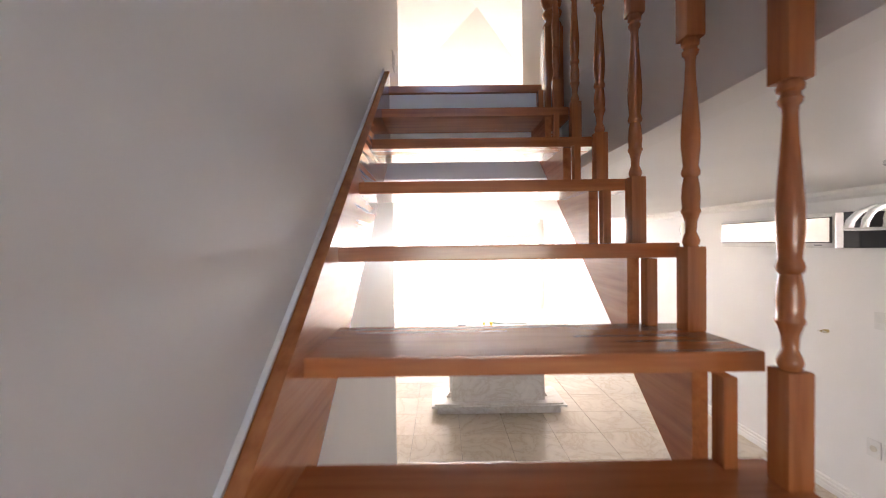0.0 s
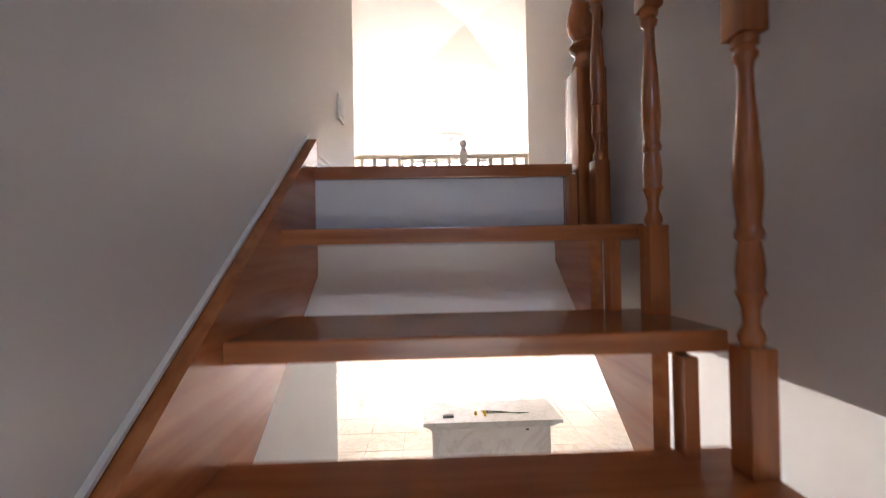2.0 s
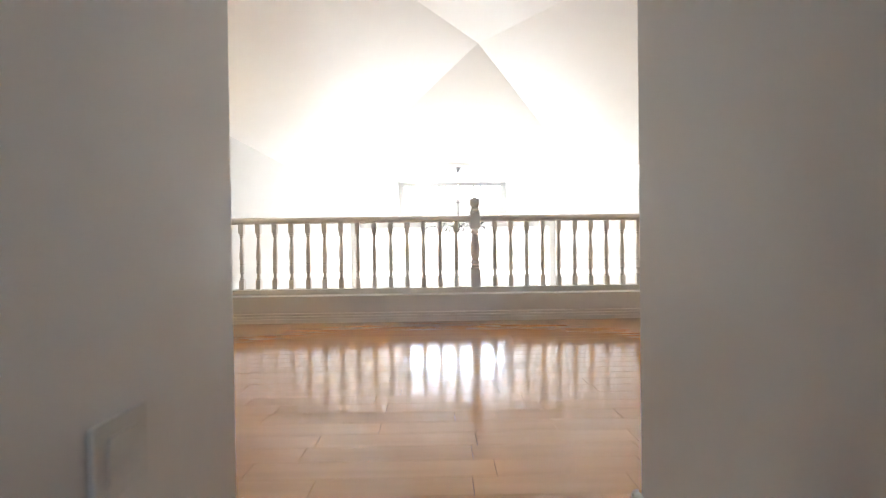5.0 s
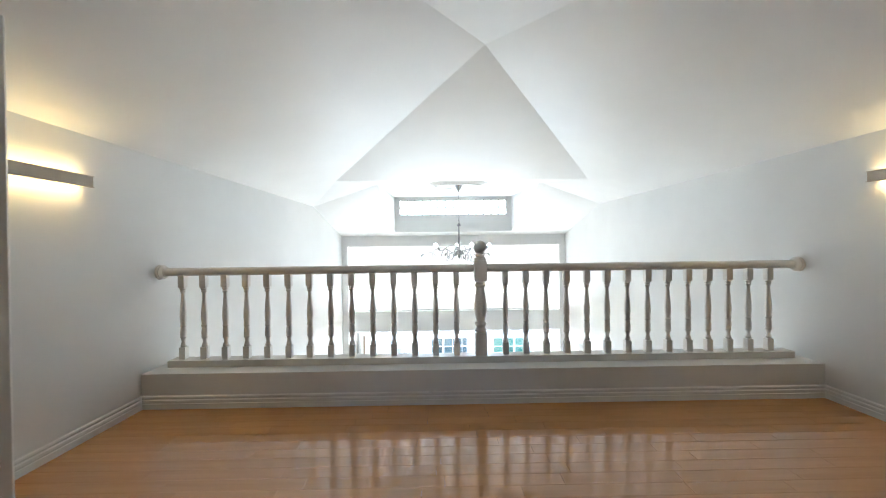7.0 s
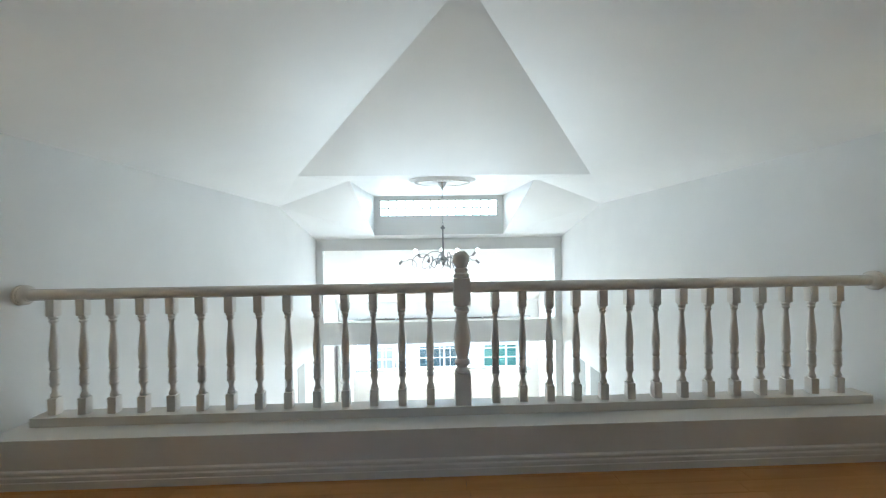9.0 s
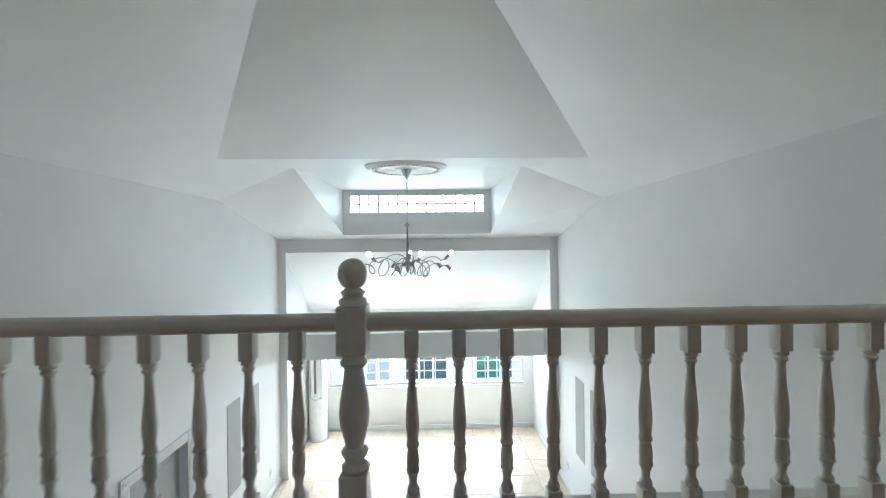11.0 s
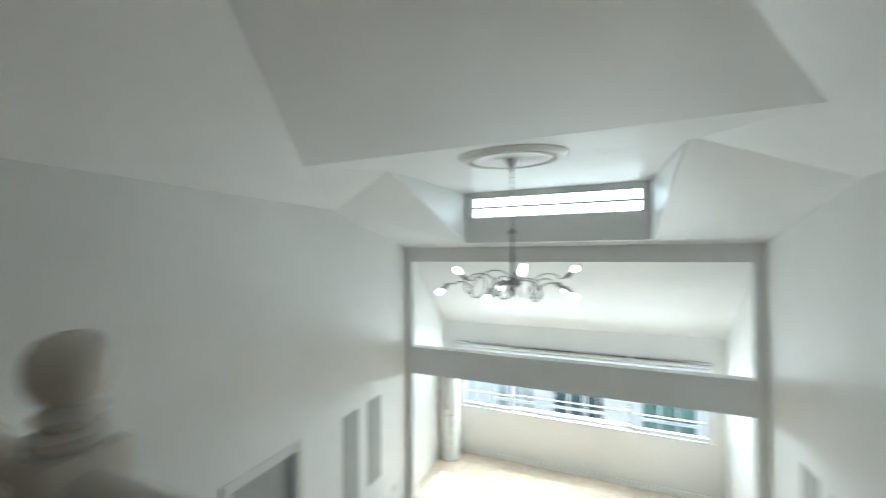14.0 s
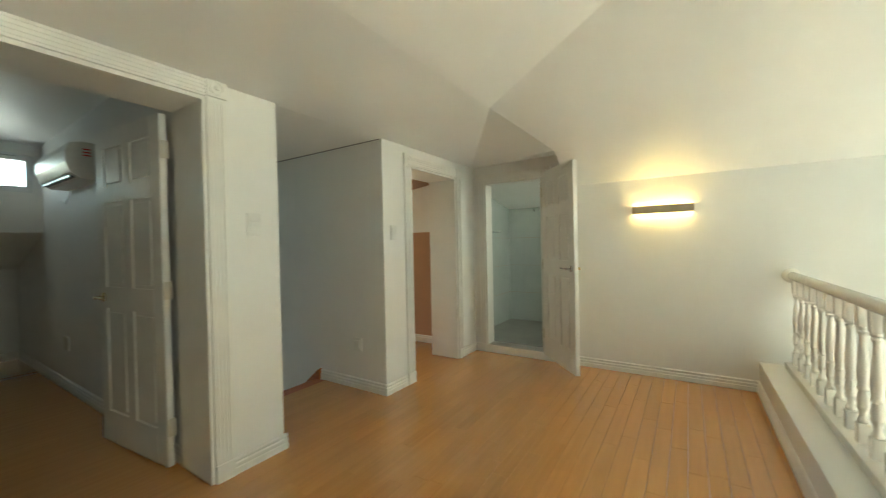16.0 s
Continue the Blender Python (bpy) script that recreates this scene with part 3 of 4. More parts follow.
# bathroom behind the west wall
bm = wall_along(-2.75, -2.65, 0.42, 2.1, 0.0, 2.3)
structure("wall_bath_west", bm, TILE_BLUE, "pale tiled bathroom wall")
structure("wall_bath_south", wall_across(0.50, 0.60, -2.65, WEST - 0.15, 0.0, 2.3), TILE_BLUE, "pale blue tiled bathroom wall")
structure("wall_bath_north", wall_across(2.0, 2.1, -2.65, WEST - 0.15, 0.0, 2.3), TILE_BLUE, "pale tiled bathroom wall")
structure("floor_bath", box(-2.65, WEST - 0.15, 0.6, 2.0, 0.0, 0.05), TILE_DARK, "dark slate bathroom floor")
structure("ceiling_bath", slab([(-2.75, 0.42, 1.75), (WEST - 0.15, 0.42, 2.08), (WEST - 0.15, 2.1, 2.08), (-2.75, 2.1, 1.75)]), CEILING, "white sloping bathroom ceiling")
structure("wall_bath_partition", box(-2.65, -2.15, 1.42, 1.48, 0.05, 1.72), TILE_BLUE, "blue grey shower partition")
bm = bmesh.new()
for z in (0.48, 0.90, 1.32):
    put_box(bm, -2.652, -2.647, 0.6, 1.42, z - 0.003, z + 0.003)
    put_box(bm, -2.65, WEST - 0.15, 0.597, 0.602, z - 0.003, z + 0.003)
structure("trim_bath_joint", bm, GROUT, "grey joints of large wall tiles")
shelf = thing("towel_shelf", "chrome rail shelf on the tiled bathroom wall", "shelf", (-1.75, 0.60, 1.40))
bm = bmesh.new()
for k in range(3):
    rod(bm, [(-0.28, 0.03 + 0.04 * k, 0), (0.28, 0.03 + 0.04 * k, 0)], 0.006)
part("bar", bm, CHROME, shelf, smooth=True)
for x in (-0.27, 0.27):
    part("bracket", rod(bmesh.new(), [(x, 0, 0), (x, 0.12, 0.0), (x, 0.13, 0.02)], 0.007), CHROME, shelf, smooth=True)
hook = thing("robe_hook", "small chrome robe hook on the bathroom wall", "hook", (-2.65, 1.02, 1.72))
part("stem", rod(bmesh.new(), [(0, 0, 0), (0.04, 0, 0), (0.05, 0, 0.03)], 0.01), CHROME, hook, smooth=True)
basin = thing("bath_ledge", "dark shelf against the shower partition", "shelf", (-2.4, 1.36, 1.30))
part("board", box(-0.25, 0.25, -0.06, 0.06, -0.01, 0.01, 0.003), GASKET, basin)

# bedroom behind door two
structure("floor_bedroom", box(WEST, STAIR_L - 0.115, -2.6, BACK, -0.02, -0.004), PLANK, "honey laminate bedroom floor")
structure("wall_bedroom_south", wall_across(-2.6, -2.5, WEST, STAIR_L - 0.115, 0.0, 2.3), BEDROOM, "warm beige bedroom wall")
# same added opening cut through the bedroom lining
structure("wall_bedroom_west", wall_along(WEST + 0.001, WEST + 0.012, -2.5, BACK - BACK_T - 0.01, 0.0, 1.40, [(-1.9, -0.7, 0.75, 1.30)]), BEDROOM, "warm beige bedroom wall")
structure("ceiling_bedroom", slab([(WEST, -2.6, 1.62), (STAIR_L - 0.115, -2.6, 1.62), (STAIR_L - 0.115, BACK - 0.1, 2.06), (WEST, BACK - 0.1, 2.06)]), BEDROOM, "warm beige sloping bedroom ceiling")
structure("trim_bedroom_beam", prism([(-2.5, 1.35), (-1.2, 1.52), (-0.7, 1.60), (-0.35, 1.78), (-0.35, 2.0), (-2.5, 1.75)], "x", WEST + 0.013, WEST + 0.20), WALL, "white sloping bedroom beam")
baseboard("baseboard_bedroom", (WEST, -2.5), (STAIR_L - 0.115, -2.5), (0, 1))
baseboard("baseboard_bedroom_west", (WEST + 0.012, -2.5), (WEST + 0.012, BACK - BACK_T), (1, 0))

# study behind the pier
ST_W, ST_S = 1.915, -2.45
structure("wall_study_west", wall_along(STAIR_R + 0.151, ST_W, -3.76, BACK - BACK_T - 0.001, 0.0, 2.5), WALL, "white papered study wall beside the door")
structure("floor_study", box(ST_W, EAST, -3.7, BACK, -0.02, -0.004), PLANK, "honey laminate study floor")
structure("wall_study_south", wall_across(ST_S - 0.10, ST_S, ST_W, EAST, 1.44, 2.5, [(1.97, 2.95, 1.83, 2.19)]), WALL, "white study wall over a low recess")
structure("wall_study_recess", wall_across(-3.76, -3.66, ST_W, EAST, 0.0, 1.6), WALL, "white back of the low recess")
structure("ceiling_study_recess", slab([(ST_W, -3.7, 1.05), (EAST, -3.7, 1.05), (EAST, ST_S - 0.02, 1.44), (ST_W, ST_S - 0.02, 1.44)], 0.04), CEILING, "sloping soffit of the low recess")
structure("ceiling_study", slab([(ST_W - 0.05, ST_S - 0.15, 2.30), (EAST, ST_S - 0.15, 2.30), (EAST, BACK - 0.05, 2.38), (ST_W - 0.05, BACK - 0.05, 2.38)]), CEILING, "white sloping study ceiling")
baseboard("baseboard_study", (ST_W, -3.66), (ST_W, BACK - BACK_T), (1, 0))
baseboard("baseboard_study_recess", (ST_W, -3.66), (EAST, -3.66), (0, 1))
window_unit("window_study", 1.97, 2.95, 1.83, 2.19, ST_S - 0.05, 1, 1, "small white study window with blind")
structure("trim_study_window", box(1.93, 3.05, ST_S, ST_S + 0.015, 2.19, 2.24, 0.003), TRIM, "white strip over the study window")
# frame of the invented bedroom opening, hidden from the camera
bed_window = tagged(new("window_bedroom_added"), "added unseen window frame in the bedroom wall", kind="structure")
bm = bmesh.new()
for a, b, c, d in ((-1.9, -1.85, 0.75, 1.30), (-0.75, -0.7, 0.75, 1.30), (-1.85, -0.75, 0.75, 0.80), (-1.85, -0.75, 1.25, 1.30), (-1.32, -1.28, 0.80, 1.25)):
    put_box(bm, WEST - 0.10, WEST - 0.05, a, b, c, d, 0.003)
part("window_frame", bm, PVC, bed_window)

# made-up ceiling light, never in view, giving the bedroom its warm fill
bed_fill = thing("bedroom_fill_dome", "added unseen warm dome that brightens the bedroom", "ceiling lamp", (-0.30, -0.60, 1.875))
part("rim", put_lathe(bmesh.new(), [(0.18, 0.03), (0.18, -0.005), (0.165, -0.012)], (0, 0, 0), 28), PLASTIC, bed_fill, smooth=True)
part("dome", put_lathe(bmesh.new(), [(0.165, -0.010), (0.15, -0.035), (0.11, -0.055), (0.05, -0.066), (0.0, -0.068)], (0, 0, 0), 28), DOME, bed_fill, "warm glowing dome of the added bedroom light", True)
# made-up light tucked behind the door jamb to brighten the tiled room
bath_fill = thing("bathroom_fill_dome", "added unseen cool dome that brightens the bathroom", "ceiling lamp", (-1.75, 1.80, 1.93))
part("rim", put_lathe(bmesh.new(), [(0.14, 0.04), (0.14, -0.005), (0.128, -0.012)], (0, 0, 0), 28), PLASTIC, bath_fill, smooth=True)
part("dome", put_lathe(bmesh.new(), [(0.128, -0.010), (0.115, -0.030), (0.08, -0.046), (0.0, -0.055)], (0, 0, 0), 28), DOME_COOL, bath_fill, "glowing dome of the added bathroom light", True)

# ---- the stair ----
stair = thing("staircase", "open riser staircase of red brown varnished wood", "staircase")
TREAD_T, TREAD_GO, TREAD_R = 0.040, 0.272, 1.510
tread_bm = bmesh.new()
put_box(tread_bm, 0, TREAD_R - 0.590, 0, TREAD_GO, -TREAD_T, 0, 0.004)
tread = part("tread", tread_bm, STAIR_X, stair)
tread.location = (0.590, -GO, -RISE)
for i in range(2, STEPS):
    t = tread.copy()
    scene.collection.objects.link(t)
    t.location = (0.590, -GO * i, -RISE * i)
part("landing_nosing", box(0.585, 1.430, 0.0, 0.115, -TREAD_T, 0.0, 0.004), STAIR_X, stair)
part("riser", box(0.604, 1.405, 0.016, 0.030, -RISE + 0.001, -TREAD_T - 0.001), RISER, stair, "cool white painted top riser")
slope = RISE / GO
foot = -GO * (STEPS - 1) - 0.30
string_outline = [(0.045, 0.10), (0.045, -0.335), (-GO * 12 - 0.02, max(LOW, -0.335 + slope * (-GO * 12 - 0.065))), (foot, LOW), (foot, 0.10 + slope * (foot - 0.045))]
part("wall_string", prism(string_outline, "x", STAIR_L + 0.001, 0.604), STAIR_Y, stair, "closed string board along the wall")
part("string_caulk", prism([(0.045, 0.106), (0.045, 0.114), (foot, 0.114 + slope * (foot - 0.045)), (foot, 0.106 + slope * (foot - 0.045))], "x", STAIR_L + 0.001, STAIR_L + 0.012), TRIM, stair, "thin white edge strip")
under = lambda y: -0.335 + slope * y
saw = [(0.03, -TREAD_T - 0.001), (0.02, -TREAD_T - 0.001)]
for i in range(1, STEPS):
    saw += [(-GO * (i - 1) + 0.02, -RISE * i - TREAD_T), (-GO * i + 0.02, -RISE * i - TREAD_T)]
if under(saw[-1][0]) < LOW:
    saw += [(saw[-1][0], LOW), ((LOW + 0.335) / slope, LOW)]
else:
    saw += [(saw[-1][0], under(saw[-1][0]))]
saw += [(0.03, under(0.03))]
right = prism(saw, "x", 1.378, 1.410)
part("cut_string", right, STAIR_Y, stair, "saw toothed outer string board")
spacer_bm = box(-0.013, 0.013, -0.017, 0.017, 0, RISE - TREAD_T, 0.002)
spacer = part("tread_post", spacer_bm, STAIR_Z, stair)
spacer.location = (1.4195, -GO * 2 + 0.252, -RISE * 2)
for i in range(1, STEPS):
    if i != 2:
        s = spacer.copy()
        scene.collection.objects.link(s)
        s.location = (1.4195, -GO * i + 0.252 , -RISE * i)


def turned_baluster(width, tall, low_block, high_block, slim):
    """A square, turned, square baluster standing on z = 0."""
    bm = bmesh.new()
    h = width / 2
    put_box(bm, -h, h, -h, h, 0, low_block, width * 0.06)
    put_box(bm, -h, h, -h, h, tall - high_block, tall, width * 0.06)
    t0, t1 = low_block, tall - high_block
    span = t1 - t0
    r = h * slim
    steps = [(0.0, 0.72), (0.015, 0.86), (0.03, 0.90), (0.045, 0.80), (0.07, 0.56), (0.12, 0.62), (0.155, 0.86), (0.165, 1.0), (0.175, 1.0), (0.185, 0.88), (0.24, 0.97), (0.30, 0.86), (0.335, 0.72), (0.345, 0.92), (0.36, 0.98), (0.375, 0.88), (0.39, 0.78), (0.48, 0.98), (0.56, 0.98), (0.68, 0.80), (0.80, 0.60), (0.89, 0.52), (0.915, 0.60), (0.925, 0.80), (0.94, 0.86), (0.95, 0.72), (0.962, 0.70), (0.97, 0.92), (0.985, 0.96), (1.0, 0.80)]
    put_lathe(bm, [(r * q, t0 + span * p) for p, q in steps], (0, 0, 0), 18)
    return bm


BAL_TALL = 0.975
bal = part("baluster", turned_baluster(0.045, BAL_TALL, 0.205, 0.267, 0.95), STAIR_Z, stair, smooth=True)
bal.location = (1.488, -GO * 2 + 0.188, -RISE * 2)
for i in range(1, STEPS):
    if i != 2:
        b = bal.copy()
        scene.collection.objects.link(b)
        b.location = (1.488, -GO * i + (0.188 if i > 1 else 0.198), -RISE * i)
NEWEL = [(0.0, 0.036), (0.008, 0.050), (0.020, 0.053), (0.034, 0.049), (0.045, 0.040), (0.06, 0.036), (0.07, 0.040), (0.078, 0.050), (0.092, 0.056), (0.106, 0.050), (0.112, 0.040), (0.122, 0.042), (0.145, 0.056), (0.175, 0.062), (0.205, 0.058), (0.25, 0.046), (0.285, 0.038), (0.305, 0.036), (0.315, 0.046), (0.330, 0.052), (0.345, 0.046), (0.355, 0.036), (0.40, 0.036)]
bm = bmesh.new()
put_box(bm, -0.056, 0.056, -0.056, 0.056, 0, 0.532, 0.010)
put_lathe(bm, [(r, 0.530 + z) for z, r in NEWEL], (0, 0, 0), 28)
put_box(bm, -0.056, 0.056, -0.056, 0.056, 0.927, 1.24, 0.010)
put_lathe(bm, [(0.03, 0), (0.045, 0.008), (0.03, 0.02), (0.028, 0.03), (0.05, 0.05), (0.058, 0.085), (0.045, 0.12), (0.0, 0.14)], (0, 0, 1.24), 24)
newel = part("newel_post", bm, STAIR_Z, stair, "stout turned newel post", True)
newel.location = (1.508, 0.060, -RISE)
rail = bmesh.new()
y0, y1 = -GO * 12 + 0.05, 0.01
line = lambda y: -RISE * 2 + BAL_TALL + slope * (y + GO * 2 - 0.188)
put_prism(rail, [(y0, line(y0) - 0.03), (y1, line(y1) - 0.03), (y1, line(y1) + 0.03), (y0, line(y0) + 0.03)], "x", 1.459, 1.517)
part("handrail", rail, STAIR_Y, stair, "sloping wooden handrail")

# ---- the white balustrade on the ledge ----
fence = thing("balustrade", "cream painted turned balustrade on the loft ledge", "balustrade", (MID, 3.625, LEDGE_TOP))
FOOT = 0.05
part("base_rail", box(-2.34, 2.34, -0.055, 0.055, 0, FOOT, 0.004), RAIL_WHITE, fence)
white_bal = part("baluster", turned_baluster(0.045, 0.628, 0.090, 0.092, 1.0), RAIL_WHITE, fence, smooth=True)
xs = [-0.832 + 0.158 * i for i in range(14)] + [1.593 + 0.155 * i for i in range(14)]
for i, x in enumerate(xs):
    b = white_bal if not i else white_bal.copy()
    if i:
        scene.collection.objects.link(b)
    b.location = (x - MID, 0, FOOT)
RAIL_Z = 0.703
bm = bmesh.new()
rod(bm, [(WEST - MID + 0.02, 0, RAIL_Z), (1.404 - MID - 0.03, 0, RAIL_Z)], 0.031, 20)
part("handrail", bm, RAIL_WHITE, fence, "round cream handrail", True)
part("handrail", rod(bmesh.new(), [(1.404 - MID + 0.03, 0, RAIL_Z), (EAST - MID - 0.02, 0, RAIL_Z)], 0.031, 20), RAIL_WHITE, fence, "round cream handrail", True)
for s, x in ((1, WEST - MID), (-1, EAST - MID)):
    bm = put_lathe(bmesh.new(), [(0.056, 0.001), (0.056, 0.012), (0.050, 0.018), (0.054, 0.026), (0.048, 0.036), (0.036, 0.042), (0.033, 0.05)], (x, 0, RAIL_Z), 24, Matrix.Rotation(radians(90 * s), 4, "Y"))
    part("wall_rosette", bm, RAIL_WHITE, fence, "round wall rosette", True)
bm = bmesh.new()
put_box(bm, -0.045, 0.045, -0.045, 0.045, 0, 0.185, 0.006)
put_lathe(bm, [(0.030, 0.184), (0.042, 0.192), (0.044, 0.202), (0.034, 0.212), (0.030, 0.222), (0.040, 0.234), (0.045, 0.246), (0.040, 0.258), (0.030, 0.266), (0.034, 0.285), (0.045, 0.33), (0.049, 0.37), (0.046, 0.41), (0.036, 0.47), (0.031, 0.51), (0.032, 0.520), (0.042, 0.530), (0.044, 0.540), (0.036, 0.552), (0.034, 0.562), (0.042, 0.571)], (0, 0, 0), 24)
put_box(bm, -0.048, 0.048, -0.048, 0.048, 0.568, 0.722, 0.008)
put_lathe(bm, [(0.040, 0.720), (0.046, 0.730), (0.044, 0.742), (0.030, 0.750), (0.036, 0.757), (0.040, 0.765), (0.030, 0.774), (0.024, 0.779), (0.036, 0.788), (0.045, 0.806), (0.048, 0.826), (0.045, 0.846), (0.034, 0.864), (0.015, 0.874), (0.0, 0.876)], (0, 0, 0), 28)
post = part("newel_post", bm, RAIL_WHITE, fence, "turned newel with ball finial", True)
post.location = (1.404 - MID, 0, FOOT - 0.014)

# ---- wall lights of the loft ----


def sconce(x, y, facing):
    s = thing("wall_sconce", "slim bronze up and down wall light, lit warm", "wall lamp", (x, y, 1.512), "loft wall lights")
    f = facing
    part("back_plate", box(min(0, f * 0.02), max(0, f * 0.02), -0.19, 0.19, -0.022, 0.022), BRONZE, s)
    part("shade", box(min(f * 0.066, f * 0.080), max(f * 0.066, f * 0.080), -0.232, 0.232, -0.029, 0.029, 0.002), BRONZE, s)
    for e in (-1, 1):
        part("flange", box(min(f * 0.058, f * 0.084), max(f * 0.058, f * 0.084), -0.236, 0.236, e * 0.031 - 0.002, e * 0.031 + 0.002, 0.001), BRONZE, s)
    for e in (-1, 1):
        part("end_cap", box(min(f * 0.001, f * 0.066), max(f * 0.001, f * 0.066), e * 0.232 - 0.004, e * 0.232 + 0.004, -0.029, 0.029, 0.001), BRONZE, s)
    part("diffuser", box(min(f * 0.022, f * 0.062), max(f * 0.022, f * 0.062), -0.222, 0.222, -0.028, 0.028, 0.004), WARM_TUBE, s, "glowing warm diffuser")
    return s


sconce(WEST, 2.77, 1)
sconce(EAST, 2.86, -1)


def switch_plate(name, label, place, w, h, rockers, cat="light switch"):
    """A plate in the local xz plane, standing proud along local +y."""
    s = thing(name, label, cat)
    s.matrix_world = place
    part("plate", box(-w / 2, w / 2, 0.0005, 0.009, -h / 2, h / 2, 0.003), PLASTIC, s)
    for k in range(rockers):
        z0 = -h * 0.32 + k * h * 0.64 / rockers
        part("rocker", box(-w * 0.28, w * 0.28, 0.009, 0.014, z0 + 0.002, z0 + h * 0.64 / rockers - 0.002, 0.002), PLASTIC, s)
    return s


def outlet(name, label, place, w=0.07, h=0.11, holes=1):
    s = thing(name, label, "power outlet")
    s.matrix_world = place
    part("plate", box(-w / 2, w / 2, 0.0005, 0.010, -h / 2, h / 2, 0.003), PLASTIC, s)
    for k in range(holes):
        bm = put_lathe(bmesh.new(), [(0.021, 0), (0.021, 0.003), (0.017, 0.003), (0.016, 0.0012), (0.0, 0.001)], (0, 0.010, (k - (holes - 1) / 2) * 0.05), 18, Matrix.Rotation(radians(-90), 4, "X"))
        for e in (-0.009, 0.009):
            put_lathe(bm, [(0.0025, 0), (0.0025, 0.0005)], (e, 0.0118, (k - (holes - 1) / 2) * 0.05), 8, Matrix.Rotation(radians(-90), 4, "X"))
        part("socket", bm, PLASTIC_OLD, s)
    return s


switch_plate("light_switch", "white double rocker switch on the pier", pose(1.675, BACK, 1.377), 0.082, 0.128, 3)
switch_plate("light_switch", "white blank plate beside the bedroom door", pose(0.443, BACK, 1.348), 0.075, 0.125, 1)
switch_plate("light_switch", "white rocker switch on the stair wall", pose(STAIR_L, 0.535, 0.385, 0, 0, -90), 0.095, 0.115, 1)
outlet("wall_outlet", "white outlet low on the sconce wall", pose(WEST, 1.86, 0.36, 0, 0, -90))
outlet("wall_outlet", "white outlet low on the living room wall", pose(WEST, 8.55, LOW + 0.38, 0, 0, -90))
outlet("wall_outlet", "white double outlet low on the living room wall", pose(EAST, 8.55, LOW + 0.38, 0, 0, 90), 0.12, 0.08)
outlet("wall_outlet", "white outlet low on the sunroom wall", pose(WEST, 10.35, LOW + 0.36, 0, 0, -90))

# grey upright panels on the side walls of the tall room
for x, f in ((WEST, 1), (EAST, -1)):
    for y0 in (7.29, 7.845):
        p = thing("wall_panel", "plain pale grey upright panel on white wall", "wall panel", (x, y0 + 0.165, -1.42), "grey wall panels")
        part("board", box(min(f * 0.0005, f * 0.006), max(f * 0.0005, f * 0.006), -0.165, 0.165, -0.595, 0.595, 0.001), SLAT_GREY, p)
living_door = thing("living_door", "closed grey white door under fluted casing", "door", (WEST - 0.09, 6.11, LOW))
bm = box(-0.018, 0.018, -0.375, 0.375, 0.01, -0.865 - LOW)
for z0, z1 in ((0.15, 0.85), (1.0, 1.82)):
    for y0 in (-0.29, 0.03):
        put_box(bm, 0.014, 0.023, y0, y0 + 0.26, z0, z1, 0.004)
part("leaf", bm, SLAT_GREY, living_door)

# ---- ceiling rose and chandelier ----
CX, CY, CZ = 1.397, 6.365, 2.034
rose = thing("ceiling_rose", "round white plaster ceiling rose with bead ring", "ceiling rose", (CX, CY, CZ))
tilt = Matrix.Rotation(math.atan((DORM_TOP - 1.997) / (DORM_Y - 5.838)), 4, "X")
profile = [(r * 0.895, z) for r, z in [(0.0, -0.024), (0.06, -0.024), (0.085, -0.020), (0.10, -0.030), (0.125, -0.034), (0.14, -0.022), (0.20, -0.014), (0.26, -0.020), (0.31, -0.034), (0.335, -0.040), (0.35, -0.034), (0.36, -0.022), (0.395, -0.022), (0.40, -0.036), (0.425, -0.040), (0.445, -0.030), (0.46, -0.018), (0.475, -0.012), (0.48, 0.0)]]
part("disc", put_lathe(bmesh.new(), profile, (0, 0, 0), 56, tilt), TRIM, rose, smooth=True)
dentil = box(-0.0135, 0.0135, -0.016, 0.018, -0.046, -0.010, 0.004)
dentil_ob = part("dentil", dentil, RAIL_WHITE, rose)
for k in range(46):
    a = 2 * math.pi * k / 46
    d = dentil_ob if not k else dentil_ob.copy()
    if k:
        scene.collection.objects.link(d)
    d.matrix_local = tilt @ Matrix.Rotation(a, 4, "Z") @ Matrix.Translation((0, 0.340, 0))

lamp_ob = thing("chandelier", "grey metal chandelier with curling arms and lit bulbs", "chandelier", (CX, CY, 0))
part("canopy", put_lathe(bmesh.new(), [(0.008, 1.905), (0.014, 1.92), (0.030, 1.95), (0.052, 1.985), (0.058, 2.0), (0.058, 2.012)], (0, 0, 0), 24), CHROME, lamp_ob, "polished chrome canopy", True)
links = bmesh.new()
for k in range(11):
    z = 1.90 - k * 0.0415
    ring = [(0.011 * math.cos(a), 0, 0.026 * math.sin(a)) for a in (2 * math.pi * i / 12 for i in range(13))]
    spin = Matrix.Translation((0, 0, z - 0.02)) @ Matrix.Rotation(radians(90 * (k % 2) + 20), 4, "Z")
    rod(links, [tuple(spin @ Vector(p)) for p in ring], 0.003, 6)
part("chain", links, CHROME, lamp_ob, "chrome link chain", True)
part("stem", put_lathe(bmesh.new(), [(0.012, 0.99), (0.030, 1.0), (0.030, 1.03), (0.013, 1.06), (0.013, 1.24), (0.009, 1.245), (0.009, 1.40), (0.024, 1.405), (0.034, 1.425), (0.020, 1.43), (0.008, 1.45)], (0, 0, 0), 20), GREY_METAL, lamp_ob, smooth=True)
